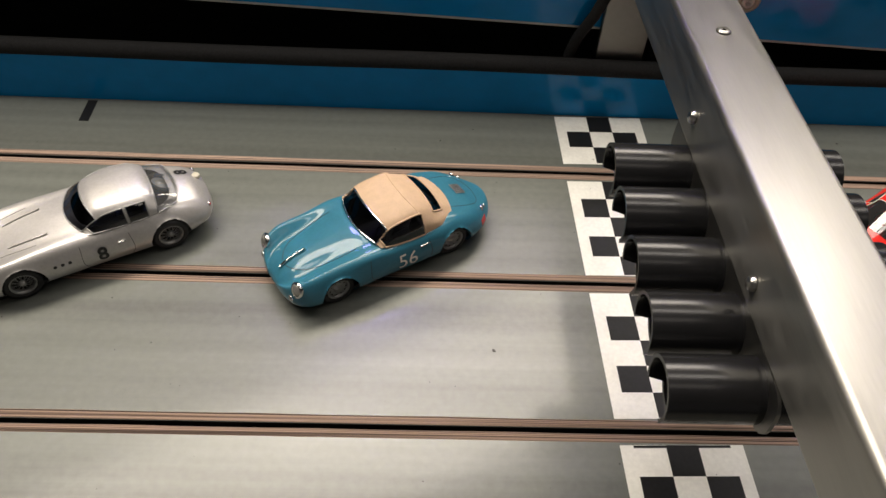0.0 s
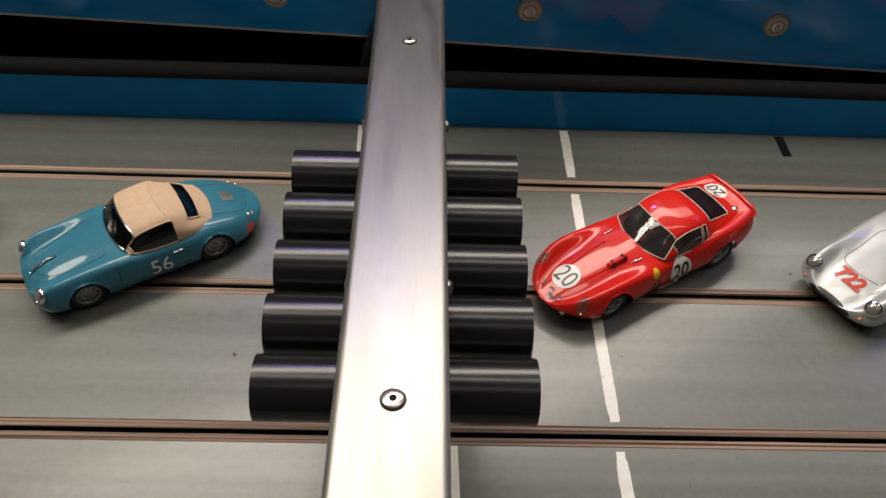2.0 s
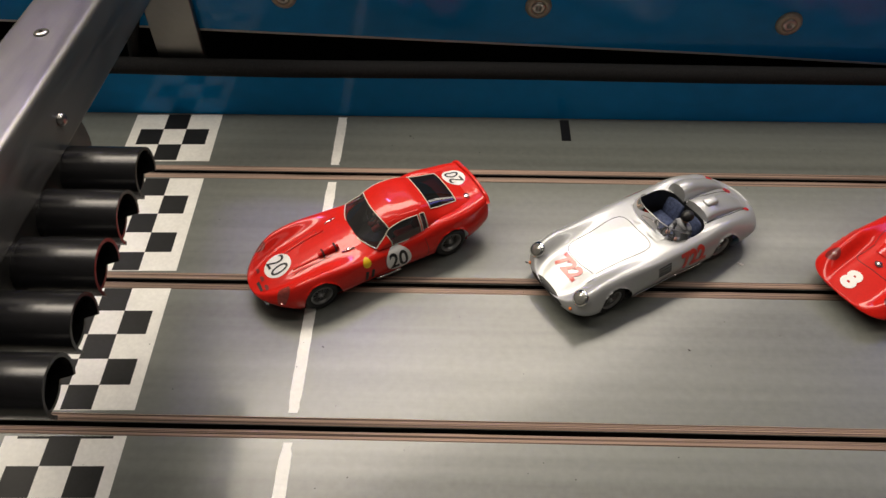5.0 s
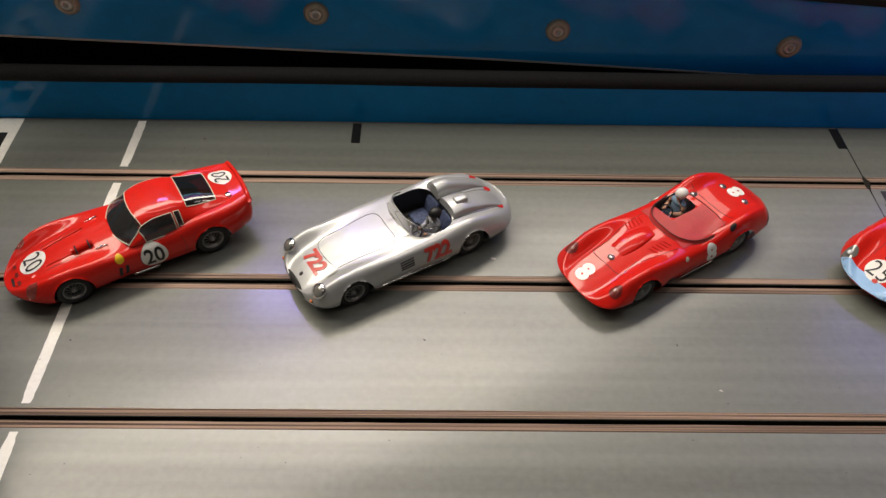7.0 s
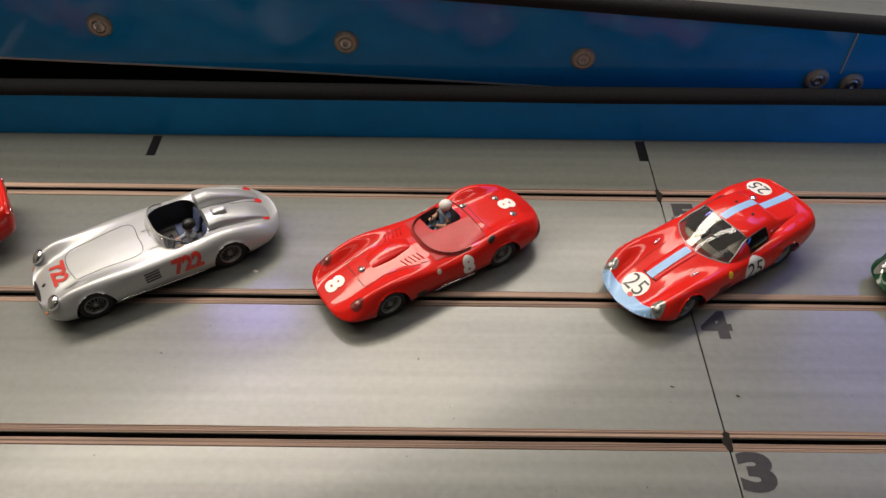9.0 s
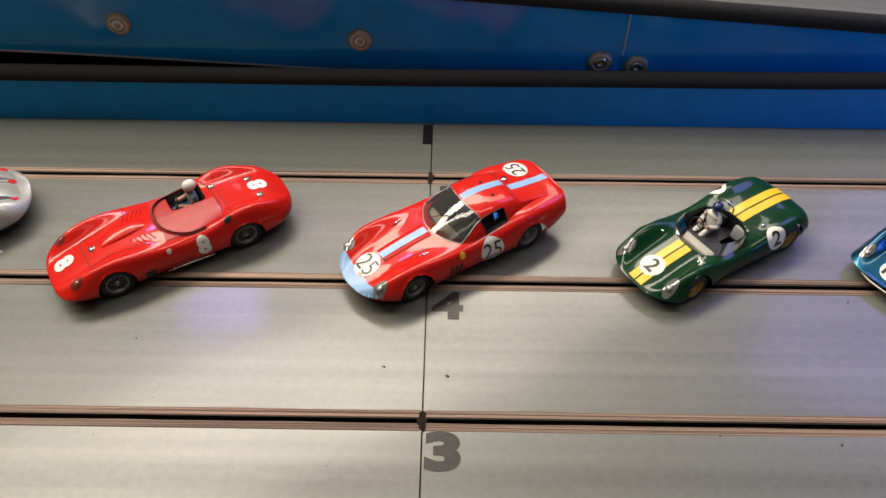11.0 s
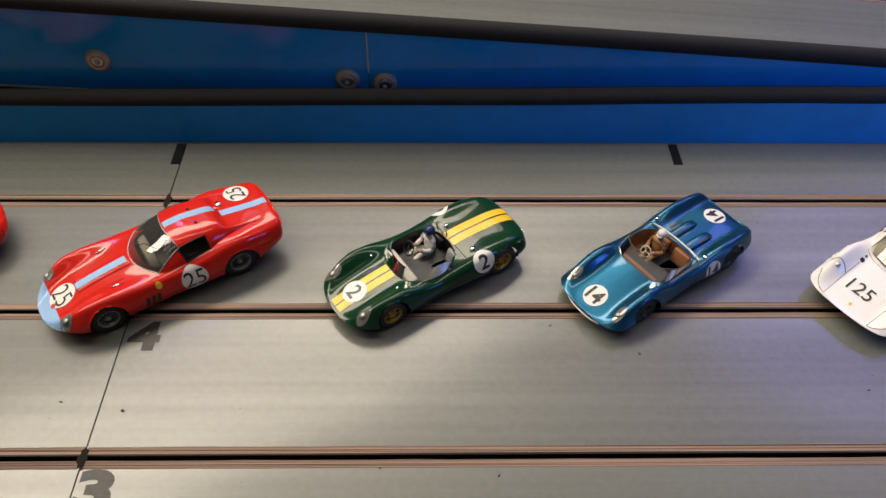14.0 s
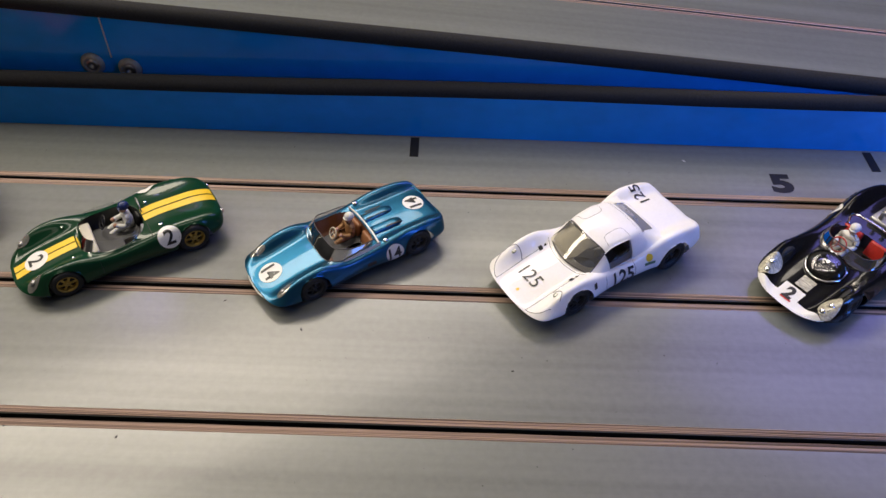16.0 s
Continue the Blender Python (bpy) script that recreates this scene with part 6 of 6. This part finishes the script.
# white closed racer, number 125
def white_racer():
    car = Car("white closed model racing car with black numbers", (1.3423, 0.5838), 33.2, 25.5, 0.965, (-4, 6))
    body = paint("white_paint", (0.88, 0.86, 0.86), 0.28, speck=0.03)
    W = [(-29, 25.5), (-12, 27), (0, 27.2), (30, 24.5), (50, 25.5), (70, 28), (84, 27), (94, 24.5)]
    C = [(-27, 9), (-16, 12), (0, 16), (12, 18.4), (22, 19.5), (45, 24), (60, 25), (80, 23.4), (94, 21)]
    F = [(-27, 10), (-17, 15), (-6, 19.6), (3, 20.6), (16, 18.6), (32, 17.6), (50, 20), (68, 24.6), (82, 23), (94, 20.5)]
    V = [(-27, 9), (-15, 12), (0, 15.6), (14, 18.2), (30, 19), (52, 22.5), (70, 22.6), (94, 20)]
    car.body(body, -29.5, 95, W, C, F, c=[(-27, 0.8), (0, 0.8), (32, 0.85), (70, 0.82), (94, 0.84)], V=V, S=[(-28, 10), (-18, 7), (-10, 5), (75, 5), (94, 10)], nz=9.2, tz=15, rn=11, rt=6, pn=2.8, pt=3.0, wheels=((0, 9.4, 10.2), (70, 9.8, 11.4)), openings=((33, 20, 16.5, 3.2),), bumps=((-2, 17, 18, 20.4, 6, 7, 2.2), (72, 22, 26, 21.5, 5.5, 7, 2.0)))
    car.tub(33, 20, 16.5, 3.2, mat=CREAM)
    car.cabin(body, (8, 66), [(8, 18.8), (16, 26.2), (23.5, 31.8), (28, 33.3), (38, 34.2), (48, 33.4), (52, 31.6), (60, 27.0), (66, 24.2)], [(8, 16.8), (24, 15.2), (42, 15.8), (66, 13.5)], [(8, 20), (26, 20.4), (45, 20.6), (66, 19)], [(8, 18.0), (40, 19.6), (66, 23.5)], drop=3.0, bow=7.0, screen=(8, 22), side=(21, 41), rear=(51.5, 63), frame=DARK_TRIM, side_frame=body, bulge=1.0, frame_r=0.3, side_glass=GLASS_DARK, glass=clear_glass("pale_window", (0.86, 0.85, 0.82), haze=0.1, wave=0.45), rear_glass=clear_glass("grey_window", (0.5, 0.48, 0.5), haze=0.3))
    car.wheels(70, 45, 45.5, 9.6, 10.2, 7, 9, BLACK_TRIM, "spoke", 0.62)
    car.number("nose", (-12, 2, 0), "125", 8.0, BLACK_INK, 0.0)
    car.number("left", (33.5, 0, 12.6), "125", 8.4, BLACK_INK, 0.02)
    car.number("right", (38, 0, 13.2), "125", 7.6, BLACK_INK, 0.01)
    car.patch("left", (51.5, 0, 17.6), 4.4, 4.6, "side_badge", YELLOW_INK, 0.14, "plain yellow and green badge", oval=True)
    car.patch("left", (51.8, 0, 14.2), 7, 1.8, "sponsor_bar", grain(material("green_ink", (0.06, 0.16, 0.08), 0.4), (300, 300, 300), 0.2), 0.14)
    car.patch("nose", (-22.5, 0, 0), 1.8, 1.8, "nose_badge", YELLOW_INK, 0.2, oval=True)
    for s in (-1, 1):
        car.line("nose", [(-27.4, s * 13.8), (-18, s * 14), (-9.6, s * 14.2), (0, s * 14.2), (8, s * 14.4)], 0.12, "bonnet_line", LINE_INK, 0.05)
        car.line("nose", [(-9.6, s * 14.2), (-8.4, s * 17.5), (-9.4, s * 21), (-12.5, s * 23.6)], 0.2, "lamp_cover_line", LINE_INK, 0.05)
        car.line("nose", [(-27.4, s * 13.8), (-26.4, s * 17), (-23.4, s * 21), (-18, s * 23.6)], 0.16, "lamp_cover_line", LINE_INK, 0.05)
        car.lamp(-12, s * 19.4, car.top(-12, s * 19.4), 1.5, LAMP_GLASS, ring=None, aim=(-0.5, 0, 0.85), depth=0.35)
        car.patch("nose", (3.2, s * 14.2, 0), 2.4, 2.4, "bonnet_catch", BLACK_TRIM, 0.2)
        car.patch("nose", (6.6, s * 14.4, 0), 1.4, 1.4, "bonnet_pin", BLACK_TRIM, 0.2, oval=True)
        rows = []
        for i in range(9):
            x = 40 + 23 * i / 8
            zt = 31.6 - 6.6 * (i / 8) ** 1.2
            y0, y1 = s * (15.9 - 0.1 * i), s * (20.4 + 0.15 * i)
            rows.append([(x, y0 * 0.85, zt + 0.8), (x, y0, zt), (x, (y0 + y1) / 2, (zt + car.top(x, y1)) / 2), (x, y1, car.top(x, y1) - 0.3)])
        car.part("sail_panel", grid_bm(rows, flip=s > 0), body)
        car.lamp(94.6, s * 15, 14.5, 1.6, RED_LENS, aim=(1, 0, 0), name="tail_light")
    car.patch("left", (12, 0, 16.5), 2.2, 3.4, "side_vent", BLACK_TRIM, 0.14)
    car.line("nose", [(10.5, -17), (7.4, -9), (6.2, 0), (7.4, 9), (10.5, 17)], 0.12, "cowl_line", LINE_INK)
    car.line("left", [(21, 17.5), (21, 10), (24, 6.5)], 0.13, "door_line", LINE_INK)
    car.line("left", [(41, 18.5), (42, 12), (40, 6.5)], 0.13, "door_line", LINE_INK)
    car.on_roof()
    for s in (-1, 1):
        car.line("deck", [(27, s * 14), (28, s * 8.5), (34, s * 7.5), (40, s * 8.5), (41.5, s * 14.5)], 0.1, "door_line", LINE_INK)
    car.line("deck", [(48.5, -15), (49.5, 0), (48.5, 15)], 0.09, "roof_line", LINE_INK)
    car.number("deck", (77, 15.5, 0), "125", 7.6, BLACK_INK, 0.01)
    windscreen_wiper(car, [(8, -2, 20), (12.6, -7, 24.0), (16, -12, 24.8)])
    # Cream sheet and navy block put in for the reflections on the windscreen
    rnd = random.Random(8)
    rows = [[(11 + 2.8 * i, -3.5 + 2.2 * k - 0.12 * i, 18.6 + 1.5 * i - 0.012 * (k - 5) ** 2 * i + rnd.uniform(-0.5, 0.5)) for k in range(10)] for i in range(6)]
    car.part("dashboard", grid_bm(rows, flip=True), CREAM, label="crumpled cream sheet standing in for a windscreen reflection")
    car.part("dashboard_shade", box_bm(13, 23, -17, -6.4, 10, 16.4, bevel=1.2), NAVY_CLOTH)
    car.seat(38, -8.5, 8, NAVY_CLOTH)
    car.seat(38, 8.5, 8, CREAM)
    car.steering(28, -8.5, 18)


# black open racer, number 2
def black_racer():
    car = Car("black open model racing car with a white nose", (1.481, 0.586), 36.0, 25, 1.0, (2, 3))
    RIBBED = grain(material("ribbed_plastic", (0.5, 0.47, 0.37), 0.3, coat=0.6), (900, 300, 900), 0.75, bump=0.3)
    body = paint("black_paint", (0.005, 0.005, 0.006), 0.12, coat=0.45)
    W = [(-26, 22), (-10, 26), (0, 27), (35, 26), (55, 27), (72, 28), (94, 25)]
    C = [(-26, 8), (-14, 10.5), (0, 13.4), (14, 16), (30, 17.5), (60, 19), (78, 20), (94, 19)]
    F = [(-26, 8), (-16, 14), (-6, 19), (2, 20.4), (16, 18.4), (32, 17), (50, 19), (66, 24), (80, 23), (94, 20)]
    V = [(-26, 8), (-14, 10), (0, 12.6), (14, 15), (32, 16.6), (50, 18), (66, 19), (94, 18)]
    op = (33, 13, 17, 2.8)
    car.body(body, -27, 96, W, C, F, c=0.8, V=V, S=[(-26, 8.5), (-16, 6), (-9, 4.8), (96, 5)], nz=8, tz=15, rn=18, rt=6, pn=2.5, pt=3, wheels=((0, 9.2, 10.1), (72, 9.8, 11.4)), openings=(op,))
    car.tub(*op, floor=6)
    car.screen(33, 13.5, 17.4, 2.8, 105, 6, 0.5, GLASS_CLEAR, DARK_TRIM, taper=0.9, hend=4)
    car.wheels(72, 45, 46, 9.4, 10.2, 7, 9, RIM_DARK, "spoke", 0.62)
    car.patch("nose", (-23.4, 0, 0), 46, 7.0, "nose_band", WHITE_INK, 0.12, "white nose band")
    car.patch("nose", (-18, 1, 0), 12.5, 10, "number_panel", WHITE_INK, 0.14, "white number panel")
    car.number("nose", (-18, 1, 0), "2", 8.2, BLACK_INK, 0.05, lift=0.3)
    car.patch("nose", (-22.3, 0.5, 0), 6.5, 1.3, "sponsor_bar", RED_INK, 0.26)
    m = Matrix.Translation((8.5, 0, 15.0)) @ Matrix.Rotation(radians(-8), 4, "Y")
    car.part("spare_tyre", lathe_bm([(5.6, 0.6), (6.2, 3.0), (8.2, 3.4), (9.2, 2.4), (9.6, 0)], 30, m), TYRE)
    rim = lathe_bm([(5.8, 1.2), (5.2, 1.8), (4.2, 1.0), (0.01, 1.0)], 26, m)
    for k in range(8):
        a = math.pi * k / 4
        tube_bm([m @ Vector((1.2 * math.cos(a), 1.2 * math.sin(a), 2)), m @ Vector((5.2 * math.cos(a), 5.2 * math.sin(a), 1.7))], 0.45, 5, rim)
    car.part("spare_rim", rim, CHROME)
    car.part("nose_cover", lathe_bm([(10.6, 0.0), (10.3, 3.2), (8.6, 4.6), (5.0, 5.2), (0.01, 5.4)], 30, m), clear_glass("clear_dome", (0.95, 0.95, 0.95), gloss=0.7, wave=0.5), label="clear domed cover")
    # Chrome ring put in for the bright reflection on the dome's lower edge
    car.part("cover_rim", lathe_bm([(10.1, 0.2), (10.1, 1.0), (10.6, 1.3), (11.1, 0.8), (11.0, 0.0)], 30, m), CHROME, label="bright ring standing for the reflection along the cover edge")
    for s in (-1, 1):
        car.patch("nose", (-13, s * 18.8, 0), 9, 14, "headlight_cover", RIBBED, 0.2, "pale ribbed headlight cover", oval=True, turn=-s * 12)
        for k in range(2):
            car.lamp(-17 + 4.4 * k, s * (18 + 1.4 * k), 12.3 + 2.6 * k, 1.5, CHROME, ring=None, aim=(-0.7, 0, 0.7))
        car.roundel("left" if s < 0 else "right", (54, 0, 14), 11, "2", 7)
    car.patch("nose", (-7.4, -0.5, 0), 8, 8, "nose_duct", RIBBED, 0.2, "pale ribbed duct")
    car.seat(37, -8.5, 6.5, RED_TRIM, 12, 11)
    car.seat(37, 8.5, 6.5, RED_TRIM, 12, 11)
    car.part("roll_bar", tube_bm(catmull([(47, -14, 18), (47, -13, 25), (47, 0, 26.5), (47, 13, 25), (47, 14, 18)], 5), 0.7, 8), CHROME)
    bm = box_bm(56, 78, -8, 8, 18, 23, bevel=1.2)
    for s in (-1, 1):
        for k in range(4):
            lathe_bm([(1.3, 0), (1.0, 3), (1.6, 5), (1.2, 5), (0.7, 2)], 12, Matrix.Translation((59 + 4.6 * k, s * 3.4, 23)), bm)
    car.part("engine", bm, RIM_SILVER, label="silver exposed engine with intake trumpets")
    car.steering(27, 6, 17.5, 4.2, RED_TRIM)
    car.driver(38.5, 6, 7, WHITE_DOLL, WHITE_DOLL, "driver figurine in white with a white helmet", tall=13.5)


for build in (silver_coupe, teal_cabriolet, red_tourer, silver_racer, red_racer, striped_berlinetta, green_racer, blue_racer, white_racer, black_racer):
    build()
